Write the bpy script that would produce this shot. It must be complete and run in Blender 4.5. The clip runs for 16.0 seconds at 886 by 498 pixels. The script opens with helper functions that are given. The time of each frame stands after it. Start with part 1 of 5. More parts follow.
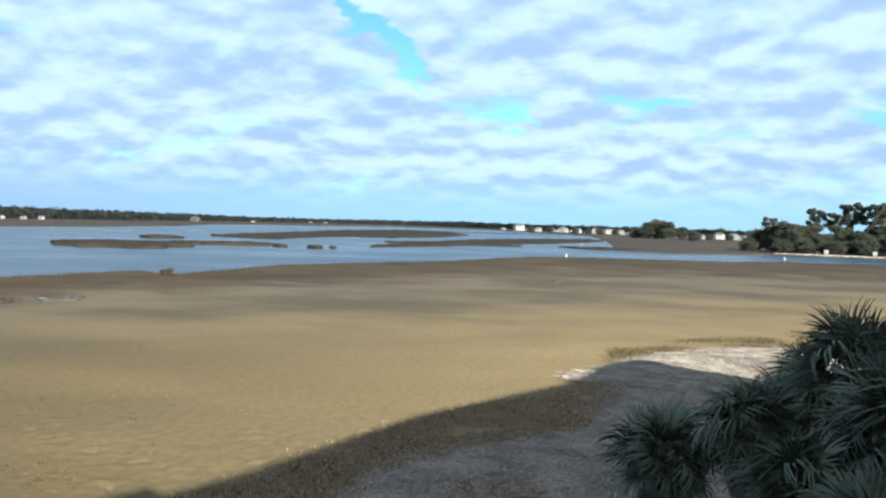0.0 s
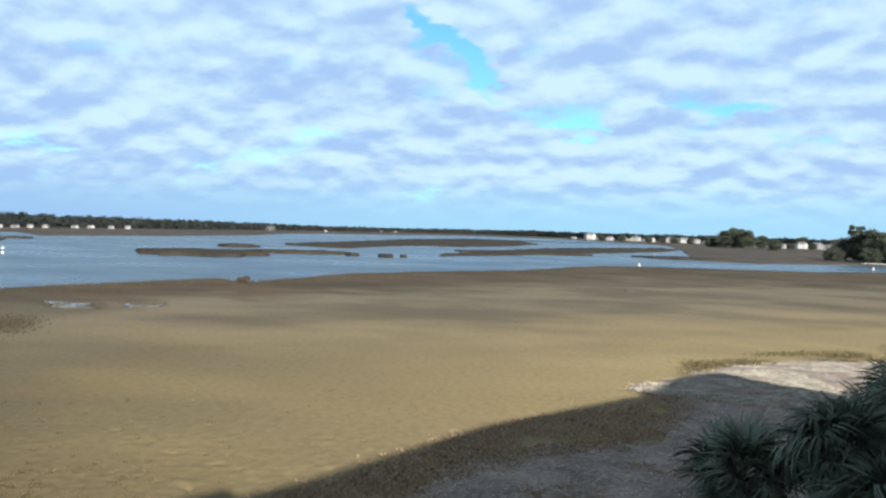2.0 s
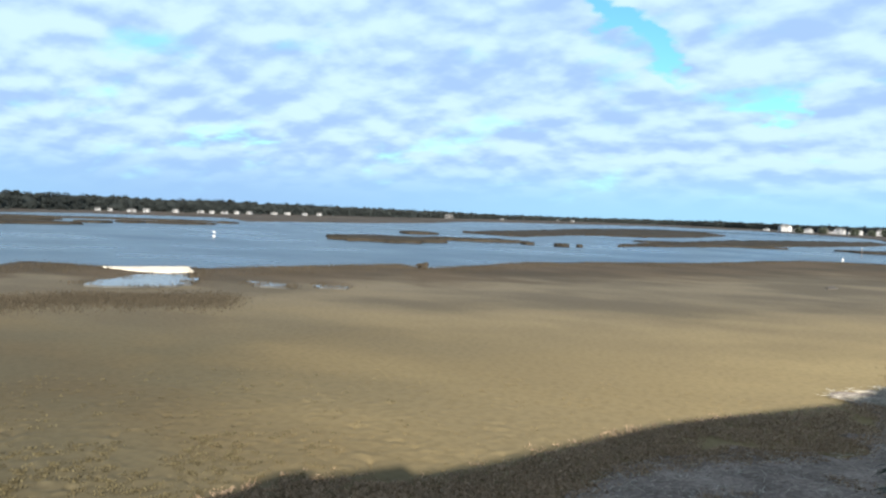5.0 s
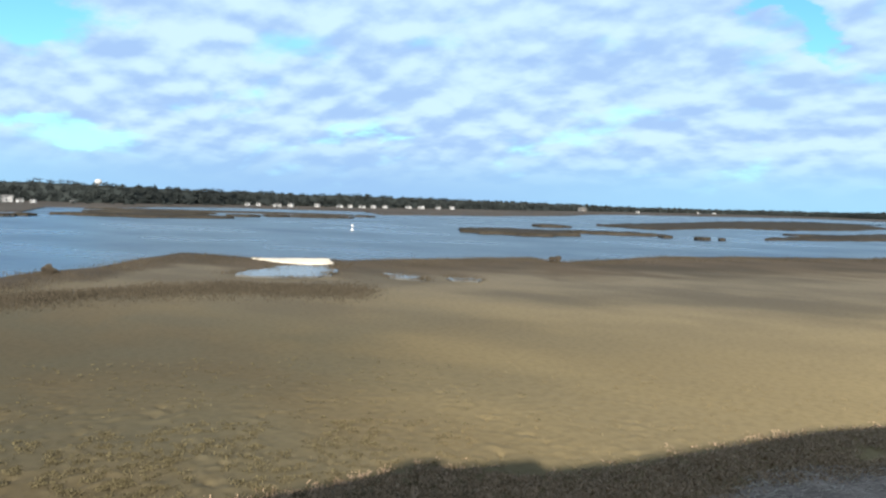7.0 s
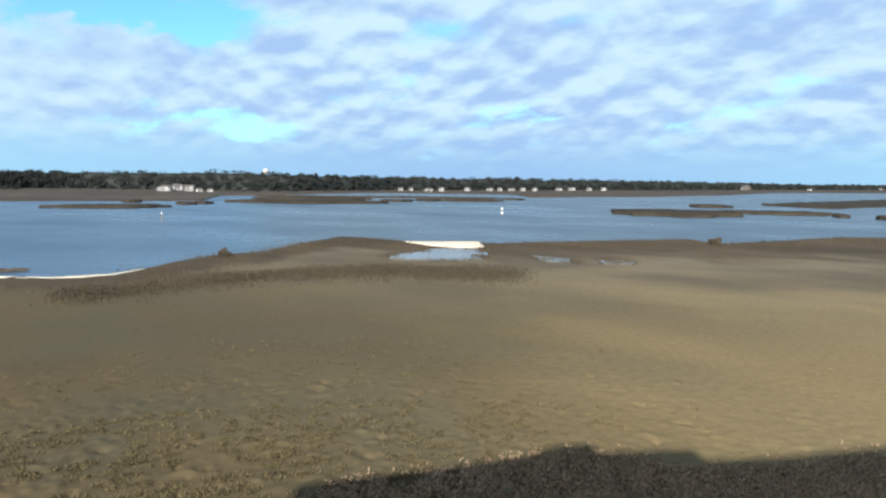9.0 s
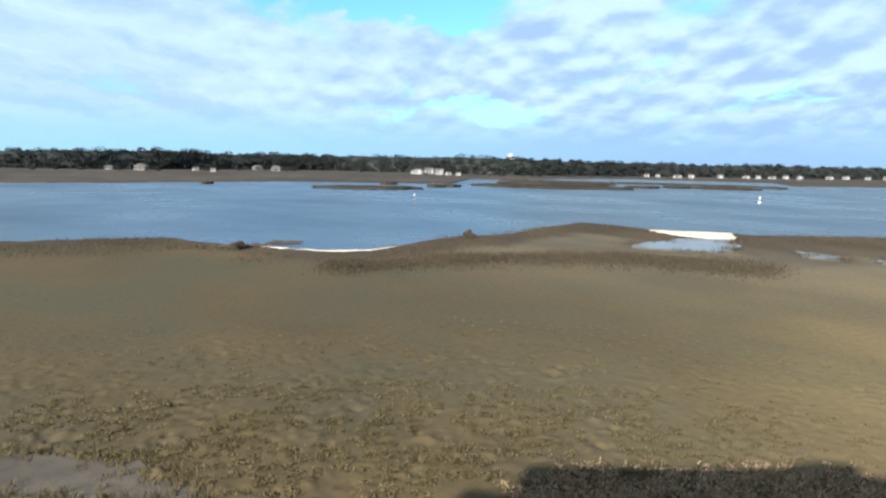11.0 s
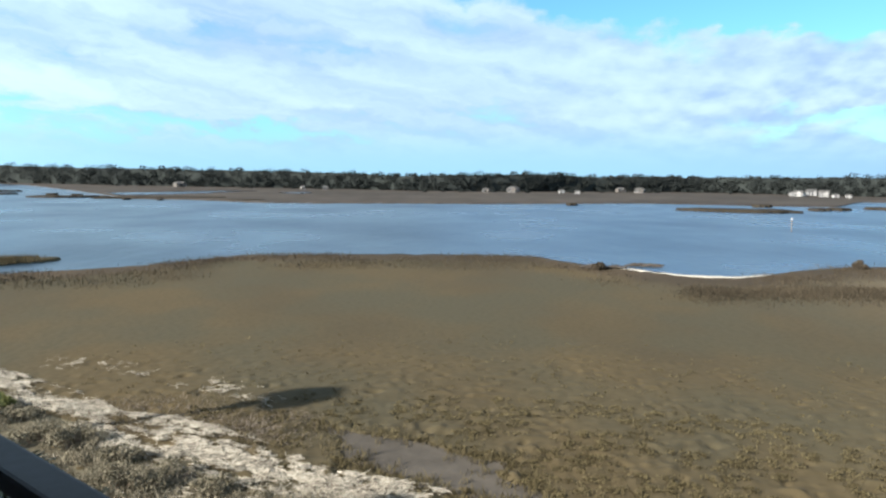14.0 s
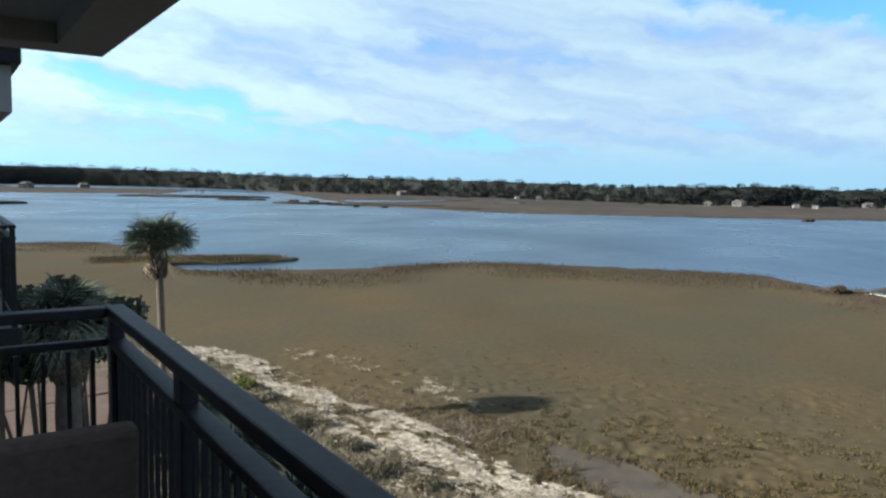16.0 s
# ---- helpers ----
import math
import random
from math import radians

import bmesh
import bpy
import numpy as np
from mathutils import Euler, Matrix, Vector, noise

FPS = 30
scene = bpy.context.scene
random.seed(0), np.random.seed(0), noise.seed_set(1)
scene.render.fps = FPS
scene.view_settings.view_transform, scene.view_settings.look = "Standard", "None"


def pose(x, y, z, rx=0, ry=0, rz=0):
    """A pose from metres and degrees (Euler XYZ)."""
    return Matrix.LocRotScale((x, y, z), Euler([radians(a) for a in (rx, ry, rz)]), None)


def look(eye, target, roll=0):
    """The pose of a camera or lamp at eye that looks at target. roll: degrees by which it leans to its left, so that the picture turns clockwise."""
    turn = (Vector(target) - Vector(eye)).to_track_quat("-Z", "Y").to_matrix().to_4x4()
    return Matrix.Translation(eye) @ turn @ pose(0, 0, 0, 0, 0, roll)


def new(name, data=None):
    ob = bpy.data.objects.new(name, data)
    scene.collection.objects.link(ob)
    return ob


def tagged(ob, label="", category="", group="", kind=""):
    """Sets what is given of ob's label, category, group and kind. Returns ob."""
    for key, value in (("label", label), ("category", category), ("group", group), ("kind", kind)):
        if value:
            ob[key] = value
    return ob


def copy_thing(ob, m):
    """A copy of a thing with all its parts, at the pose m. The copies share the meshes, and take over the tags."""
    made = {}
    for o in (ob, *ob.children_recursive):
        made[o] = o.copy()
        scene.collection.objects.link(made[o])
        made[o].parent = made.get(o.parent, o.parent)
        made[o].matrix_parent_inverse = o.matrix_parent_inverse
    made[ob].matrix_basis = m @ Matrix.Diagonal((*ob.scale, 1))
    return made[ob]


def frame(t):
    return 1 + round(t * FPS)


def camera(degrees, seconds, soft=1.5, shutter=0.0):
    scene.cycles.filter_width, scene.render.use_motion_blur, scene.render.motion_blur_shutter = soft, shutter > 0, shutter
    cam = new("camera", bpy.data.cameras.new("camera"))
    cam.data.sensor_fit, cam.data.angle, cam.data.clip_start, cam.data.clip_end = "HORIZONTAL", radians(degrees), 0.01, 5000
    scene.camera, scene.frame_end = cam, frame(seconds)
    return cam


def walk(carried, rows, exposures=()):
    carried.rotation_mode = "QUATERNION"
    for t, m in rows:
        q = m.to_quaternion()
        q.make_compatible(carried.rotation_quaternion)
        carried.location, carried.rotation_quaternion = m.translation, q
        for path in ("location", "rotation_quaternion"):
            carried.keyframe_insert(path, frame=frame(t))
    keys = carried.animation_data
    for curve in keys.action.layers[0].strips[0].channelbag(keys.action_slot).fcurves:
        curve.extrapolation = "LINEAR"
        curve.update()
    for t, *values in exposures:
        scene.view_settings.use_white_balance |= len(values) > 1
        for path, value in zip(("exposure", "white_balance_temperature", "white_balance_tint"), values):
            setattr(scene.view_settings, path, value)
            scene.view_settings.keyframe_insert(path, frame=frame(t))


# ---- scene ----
cam = camera(62.15, 16.0, soft=2.35)
PATH = [
    (0.0, pose(-0.018, 0.070, 10.5, 87.95, -1.93, 0.00)),
    (0.5, pose(-0.018, 0.070, 10.5, 88.16, -1.89, 1.28)),
    (1.0, pose(-0.018, 0.070, 10.5, 88.41, -1.68, 2.49)),
    (1.5, pose(-0.018, 0.070, 10.5, 88.49, -1.78, 3.92)),
    (2.0, pose(-0.018, 0.070, 10.5, 88.47, -1.85, 5.42)),
    (2.5, pose(-0.018, 0.070, 10.5, 88.38, -1.79, 7.56)),
    (3.0, pose(-0.018, 0.070, 10.5, 88.17, -1.80, 9.63)),
    (3.5, pose(-0.018, 0.070, 10.5, 87.86, -2.14, 11.84)),
    (4.0, pose(-0.018, 0.070, 10.5, 87.62, -2.31, 14.35)),
    (6.5, pose(-0.018, 0.070, 10.5, 86.37, -1.97, 26.42)),
    (7.0, pose(-0.018, 0.070, 10.5, 86.20, -1.93, 29.34)),
    (7.5, pose(-0.018, 0.070, 10.5, 85.92, -2.12, 32.43)),
    (8.0, pose(-0.018, 0.070, 10.5, 85.47, -1.43, 35.27)),
    (10.5, pose(-0.018, 0.070, 10.5, 83.38, -1.14, 53.54)),
    (11.0, pose(-0.018, 0.070, 10.5, 83.15, -1.17, 59.64)),
    (11.5, pose(-0.018, 0.070, 10.5, 83.43, -1.08, 65.70)),
    (12.0, pose(-0.018, 0.070, 10.5, 83.65, -1.17, 71.22)),
    (12.5, pose(-0.018, 0.070, 10.5, 83.91, -1.49, 74.34)),
    (13.0, pose(-0.018, 0.070, 10.5, 84.08, -1.13, 78.23)),
    (13.5, pose(-0.018, 0.070, 10.5, 84.08, -0.77, 82.58)),
    (14.0, pose(-0.018, 0.070, 10.5, 84.43, -0.60, 87.26)),
    (14.5, pose(-0.018, 0.070, 10.5, 84.85, -0.68, 91.72)),
    (15.0, pose(0.004, 0.050, 10.5, 85.05, -0.95, 96.42)),
    (15.5, pose(0.004, 0.054, 10.5, 85.02, -0.90, 100.37)),
    (16.0, pose(0.000, 0.000, 10.5, 85.01, -1.15, 103.75)),
]
walk(cam, PATH, exposures=((0.0, 1.10), (1.0, 1.09), (1.8, 0.97), (3.2, 0.95), (4.0, 1.06), (7.0, 1.01), (8.0, 0.87), (10.5, 1.11), (11.0, 1.10), (11.5, 1.07), (12.0, 0.90), (13.0, 0.96), (14.0, 1.10), (14.5, 1.12), (15.0, 1.00), (15.5, 0.98), (16.0, 0.92)))

# ---- light ----
SUN_AZ, SUN_EL = 208.0, 27.2
sun_from = Vector((-math.sin(radians(SUN_AZ)) * math.cos(radians(SUN_EL)), math.cos(radians(SUN_AZ)) * math.cos(radians(SUN_EL)), math.sin(radians(SUN_EL))))
sun = new("sun", bpy.data.lights.new("sun", "SUN"))
sun.data.energy, sun.data.angle, sun.data.color = 5.0, radians(1.0), (1.0, 0.93, 0.82)
sun.matrix_basis = look(sun_from * 200, (0, 0, 0))


def build_sky():
    """A clear winter sky behind broken sheets of cloud, which lie on a level layer and so close up towards the horizon."""
    world = bpy.data.worlds.new("sky")
    world.use_nodes = True
    scene.world = world
    t = world.node_tree
    n, link = t.nodes, t.links.new
    back = n["Background"]
    sky = n.new("ShaderNodeTexSky")
    sky.sky_type, sky.sun_disc = "NISHITA", False
    sky.sun_elevation, sky.sun_rotation = radians(SUN_EL), radians(360 - SUN_AZ)
    sky.air_density, sky.dust_density, sky.ozone_density = 1.0, 0.8, 1.0

    def calc(op, a, b=0.0, c=0.0):
        node = n.new("ShaderNodeMath")
        node.operation = op
        for k, v in enumerate((a, b, c)):
            if isinstance(v, (int, float)):
                node.inputs[k].default_value = v
            else:
                link(v, node.inputs[k])
        return node.outputs[0]

    def step(v, low, high):
        node = n.new("ShaderNodeMapRange")
        node.interpolation_type = "SMOOTHSTEP"
        node.inputs["From Min"].default_value, node.inputs["From Max"].default_value = low, high
        link(v, node.inputs["Value"])
        return node.outputs["Result"]

    def blend(fac, a, b, kind="MIX"):
        node = n.new("ShaderNodeMix")
        node.data_type, node.blend_type = "RGBA", kind
        if isinstance(fac, (int, float)):
            node.inputs["Factor"].default_value = fac
        else:
            link(fac, node.inputs["Factor"])
        for k, v in (("A", a), ("B", b)):
            if isinstance(v, tuple):
                node.inputs[k].default_value = (*v, 1)
            else:
                link(v, node.inputs[k])
        return node.outputs["Result"]

    axes = n.new("ShaderNodeSeparateXYZ")
    link(n.new("ShaderNodeTexCoord").outputs["Generated"], axes.inputs[0])
    dx, dy, dz = (axes.outputs[k] for k in "XYZ")
    rise = calc("MAXIMUM", calc("ADD", dz, 0.33), 0.1)
    px, py = calc("DIVIDE", dx, rise), calc("DIVIDE", dy, rise)
    flat = n.new("ShaderNodeCombineXYZ")
    link(px, flat.inputs[0])
    link(py, flat.inputs[1])

    raised = n.new("ShaderNodeVectorMath")
    raised.operation = "SCALE"
    link(flat.outputs[0], raised.inputs[0])
    raised.inputs["Scale"].default_value = 0.962

    def layer(scale, detail, shift, rough=0.5, warp=0.0, source=flat):
        node, turn = n.new("ShaderNodeTexNoise"), n.new("ShaderNodeMapping")
        turn.inputs["Location"].default_value = shift
        turn.inputs["Rotation"].default_value = (0, 0, radians(20))
        turn.inputs["Scale"].default_value = (1, 1.15, 1)
        link(source.outputs[0], turn.inputs["Vector"])
        link(turn.outputs["Vector"], node.inputs["Vector"])
        node.inputs["Scale"].default_value, node.inputs["Detail"].default_value = scale, detail
        node.inputs["Roughness"].default_value, node.inputs["Distortion"].default_value = rough, warp
        return node.outputs["Fac"]

    cover = layer(3.0, 7, (3.1, 1.7, 0), 0.55, 0.1)
    stir, lift = layer(5.0, 5, (1.3, 8.2, 0), 0.55), layer(5.0, 5, (5.9, 0.4, 0), 0.55)
    bearing, climb = calc("ARCTAN2", calc("MULTIPLY", dx, -1.0), dy), calc("ARCSINE", dz)
    heading = calc("ADD", bearing, calc("MULTIPLY", calc("SUBTRACT", stir, 0.5), 0.20))
    height = calc("ADD", climb, calc("MULTIPLY", calc("SUBTRACT", lift, 0.5), 0.10))

    def gap(az, el, wide, deep, tilt, weight):
        """A clear patch of the layer round one direction: half sizes and tilt in degrees."""
        c, s = math.cos(radians(tilt)), math.sin(radians(tilt))
        ox, oy = calc("SUBTRACT", heading, radians(az)), calc("SUBTRACT", height, radians(el))
        across = calc("MULTIPLY", calc("ADD", calc("MULTIPLY", ox, c), calc("MULTIPLY", oy, s)), 1 / radians(wide))
        up = calc("MULTIPLY", calc("SUBTRACT", calc("MULTIPLY", oy, c), calc("MULTIPLY", ox, s)), 1 / radians(deep))
        far = calc("ADD", calc("MULTIPLY", across, across), calc("MULTIPLY", up, up))
        return calc("MULTIPLY", calc("POWER", 2.718, calc("MULTIPLY", far, -1.0)), weight)

    # long wind-drawn streaks take the place of the puffs towards the sun's side
    drawn = n.new("ShaderNodeCombineXYZ")
    link(calc("ADD", calc("MULTIPLY", bearing, 2.6), calc("MULTIPLY", stir, 0.9)), drawn.inputs[0])
    link(calc("ADD", calc("SUBTRACT", calc("MULTIPLY", climb, 16.0), calc("MULTIPLY", bearing, 2.3)), calc("MULTIPLY", lift, 0.8)), drawn.inputs[1])
    streaks = n.new("ShaderNodeTexNoise")
    link(drawn.outputs[0], streaks.inputs["Vector"])
    streaks.inputs["Scale"].default_value, streaks.inputs["Detail"].default_value, streaks.inputs["Roughness"].default_value = 1.5, 5, 0.5
    sunward = step(heading, radians(48), radians(92))
    cover = calc("ADD", cover, calc("MULTIPLY", calc("SUBTRACT", streaks.outputs["Fac"], cover), calc("MULTIPLY", sunward, 0.75)))
    for hole in GAPS:
        cover = calc("SUBTRACT", cover, gap(*hole))
    dense = step(cover, 0.20, 0.45)
    # puffs: lit along their tops, lavender along their undersides
    body, above = layer(7.6, 6, (7.7, 2.2, 0), 0.46, 0.1), layer(7.6, 6, (7.7, 2.2, 0), 0.46, 0.1, raised)
    puffs = calc("ADD", calc("MULTIPLY", calc("SUBTRACT", body, above), 0.85), calc("ADD", calc("MULTIPLY", body, 0.4), calc("MULTIPLY", layer(2.2, 3, (1.7, 6.2, 0), 0.5), 0.55)))
    puffs = calc("ADD", puffs, 0.03)
    shade = calc("ADD", calc("MULTIPLY", puffs, calc("SUBTRACT", 1.0, sunward)), calc("MULTIPLY", streaks.outputs["Fac"], sunward))
    cloud = blend(step(shade, 0.24, 0.74), CLOUD_SHADE, CLOUD_LIGHT)
    # unseen overhead, the layer is darkened to weaken its fill light
    cloud = blend(calc("MULTIPLY", step(dz, 0.3, 0.75), 0.75), cloud, OVERHEAD_DIM)
    clear = blend(1.0, sky.outputs["Color"], CLEAR_TINT, "MULTIPLY")
    low = step(dz, -0.01, 0.09)
    # the haze is thinner and bluer opposite the sun
    away = calc("DIVIDE", calc("SUBTRACT", bearing, radians(38)), radians(24))
    haze = blend(calc("POWER", 2.718, calc("MULTIPLY", calc("MULTIPLY", away, away), -1.0)), HAZE, HAZE_DIM)
    cloud = blend(low, haze, cloud)
    seen = blend(dense, clear, cloud)
    # thin bright haze low over the horizon
    seen = blend(calc("MULTIPLY", calc("SUBTRACT", 1.0, step(dz, -0.01, 0.07)), 0.9), seen, haze)
    seen = blend(step(dz, -0.02, 0.0), haze, seen)
    glow = calc("ADD", 1.0, calc("MULTIPLY", step(heading, radians(98), radians(150)), 0.4))
    bright = n.new("ShaderNodeVectorMath")
    bright.operation = "SCALE"
    link(seen, bright.inputs[0])
    link(glow, bright.inputs["Scale"])
    link(bright.outputs[0], back.inputs["Color"])
    back.inputs["Strength"].default_value = SKY_STRENGTH


SKY_STRENGTH = 0.05
HAZE_DIM = (3.65, 6.1, 9.4)
OVERHEAD_DIM = (2.4, 2.4, 2.5)
CLEAR_TINT = (0.92, 1.74, 2.65)
CLOUD_SHADE, CLOUD_LIGHT, HAZE = (4.15, 6.25, 9.7), (6.7, 9.2, 10.6), (4.15, 7.6, 10.2)
# azimuth, elevation, half width, half height, tilt, weight
GAPS = ((7.6, 15.6, 3.2, 0.75, 36, 0.36), (3.0, 12.2, 3.4, 0.75, 32, 0.38), (-5.0, 7.7, 3.6, 0.7, 12, 0.28), (-15.0, 9.3, 3.2, 0.8, -20, 0.30), (-4.2, 5.6, 1.8, 0.5, 0, 0.18), (-29.5, 7.8, 4, 0.6, 0, 0.22),
        (36, 4.4, 6, 0.6, 0, 0.14), (57.6, 4.4, 6, 0.9, 4, 0.19), (66, 12.3, 12.5, 1.5, 6, 0.55), (78, 15.6, 11, 3.2, 12, 0.6), (124, 5.4, 14, 1.7, 8, 0.25), (103, 3.4, 10, 0.7, 3, 0.24))
build_sky()

# ---- small tools ----
rng = np.random.default_rng(7)


def polar(az, r, z=0.0):
    """A place seen from the balcony: degrees to the left of +y, metres away."""
    a = radians(az)
    return Vector((-math.sin(a) * r, math.cos(a) * r, z))


def mesh_of(name, verts, faces, material=None, smooth=False):
    me = bpy.data.meshes.new(name)
    me.from_pydata([tuple(v) for v in verts], [], [tuple(int(i) for i in q) for q in faces])
    if material:
        me.materials.append(material)
    if smooth:
        me.polygons.foreach_set("use_smooth", [True] * len(me.polygons))
    me.update()
    return me


def bm_mesh(name, bm, material=None, smooth=False):
    me = bpy.data.meshes.new(name)
    bm.to_mesh(me)
    bm.free()
    if material:
        me.materials.append(material)
    if smooth:
        me.polygons.foreach_set("use_smooth", [True] * len(me.polygons))
    return me


def part(name, data, parent, label=""):
    """A mesh, or a bmesh already made into one, under a thing or a part."""
    ob = new(name, data)
    ob.parent = parent
    return tagged(ob, label)


def empty(name, m, label, category, group=""):
    ob = new(name)
    ob.empty_display_size = 0.2
    ob.matrix_basis = m
    return tagged(ob, label, category, group)


def add_box(bm, x0, x1, y0, y1, z0, z1, bevel=0.0):
    """A box, with chamfered edges where bevel is given."""
    m = Matrix.Translation(((x0 + x1) / 2, (y0 + y1) / 2, (z0 + z1) / 2)) @ Matrix.Diagonal((x1 - x0, y1 - y0, z1 - z0, 1))
    got = bmesh.ops.create_cube(bm, size=1, matrix=m)
    if bevel:
        edges = list({e for v in got["verts"] for e in v.link_edges})
        bmesh.ops.bevel(bm, geom=edges, offset=bevel, segments=2, affect="EDGES", profile=0.6)


def box_mesh(name, material, *sizes, bevel=0.0):
    bm = bmesh.new()
    for s in sizes:
        add_box(bm, *s, bevel=bevel)
    return bm_mesh(name, bm, material)


def tube(bm, spots, radii, sides=8):
    """A tapered tube through a few spots."""
    rings = []
    for n, (spot, r) in enumerate(zip(spots, radii)):
        a = Vector(spots[max(n - 1, 0)])
        b = Vector(spots[min(n + 1, len(spots) - 1)])
        q = (b - a).to_track_quat("Z", "Y")
        rings.append([bm.verts.new(Vector(spot) + q @ Vector((r * math.cos(k * math.tau / sides), r * math.sin(k * math.tau / sides), 0))) for k in range(sides)])
    for low, high in zip(rings, rings[1:]):
        for k in range(sides):
            bm.faces.new((low[k], low[(k + 1) % sides], high[(k + 1) % sides], high[k]))
    bm.faces.new(rings[0][::-1])
    bm.faces.new(rings[-1])


def around(x, xs, ys):
    return float(np.interp(x, xs, ys))


# ---- materials ----
def material(name, base, rough=0.8, metal=0.0, spread=0.25, grain=8.0, coarse=0.6, bump=0.2, second=None, island=0.0, piece=0.0, space="Position", ior=1.45, gloss=0.5):
    """A surface of two mixed tones at two sizes of grain, with fine relief. grain and coarse: patches per metre."""
    mat = bpy.data.materials.new(name)
    mat.use_nodes = True
    t = mat.node_tree
    n, link = t.nodes, t.links.new
    shader = n["Principled BSDF"]
    if space == "Position":
        where = n.new("ShaderNodeNewGeometry").outputs["Position"]
    else:
        where = n.new("ShaderNodeTexCoord").outputs["Object"]
    fine, wide = n.new("ShaderNodeTexNoise"), n.new("ShaderNodeTexNoise")
    for node, scale, detail in ((fine, grain, 5), (wide, coarse, 4)):
        node.inputs["Scale"].default_value, node.inputs["Detail"].default_value = scale, detail
        link(where, node.inputs["Vector"])
    dark = [c * (1 - spread) for c in base]
    light = [min(c * (1 + spread), 0.95) for c in (second or base)]
    both = n.new("ShaderNodeMath")
    both.operation = "ADD"
    link(fine.outputs["Fac"], both.inputs[0])
    link(wide.outputs["Fac"], both.inputs[1])
    total = both.outputs[0]
    if island or piece:
        source = n.new("ShaderNodeNewGeometry").outputs["Random Per Island"] if island else n.new("ShaderNodeObjectInfo").outputs["Random"]
        more = n.new("ShaderNodeMath")
        more.operation = "MULTIPLY_ADD"
        link(source, more.inputs[0])
        more.inputs[1].default_value = island or piece
        link(total, more.inputs[2])
        shift = n.new("ShaderNodeMath")
        shift.operation = "SUBTRACT"
        link(more.outputs[0], shift.inputs[0])
        shift.inputs[1].default_value = (island or piece) / 2
        total = shift.outputs[0]
    ramp = n.new("ShaderNodeMapRange")
    ramp.inputs["From Min"].default_value, ramp.inputs["From Max"].default_value = 0.65, 1.35
    link(total, ramp.inputs["Value"])
    mix = n.new("ShaderNodeMix")
    mix.data_type = "RGBA"
    mix.inputs["A"].default_value, mix.inputs["B"].default_value = (*dark, 1), (*light, 1)
    link(ramp.outputs["Result"], mix.inputs["Factor"])
    link(mix.outputs["Result"], shader.inputs["Base Color"])
    shader.inputs["Roughness"].default_value, shader.inputs["Metallic"].default_value = rough, metal
    shader.inputs["IOR"].default_value, shader.inputs["Specular IOR Level"].default_value = ior, gloss
    if bump:
        relief = n.new("ShaderNodeBump")
        relief.inputs["Strength"].default_value, relief.inputs["Distance"].default_value = bump, 0.3 / grain
        link(fine.outputs["Fac"], relief.inputs["Height"])
        link(relief.outputs["Normal"], shader.inputs["Normal"])
    return mat


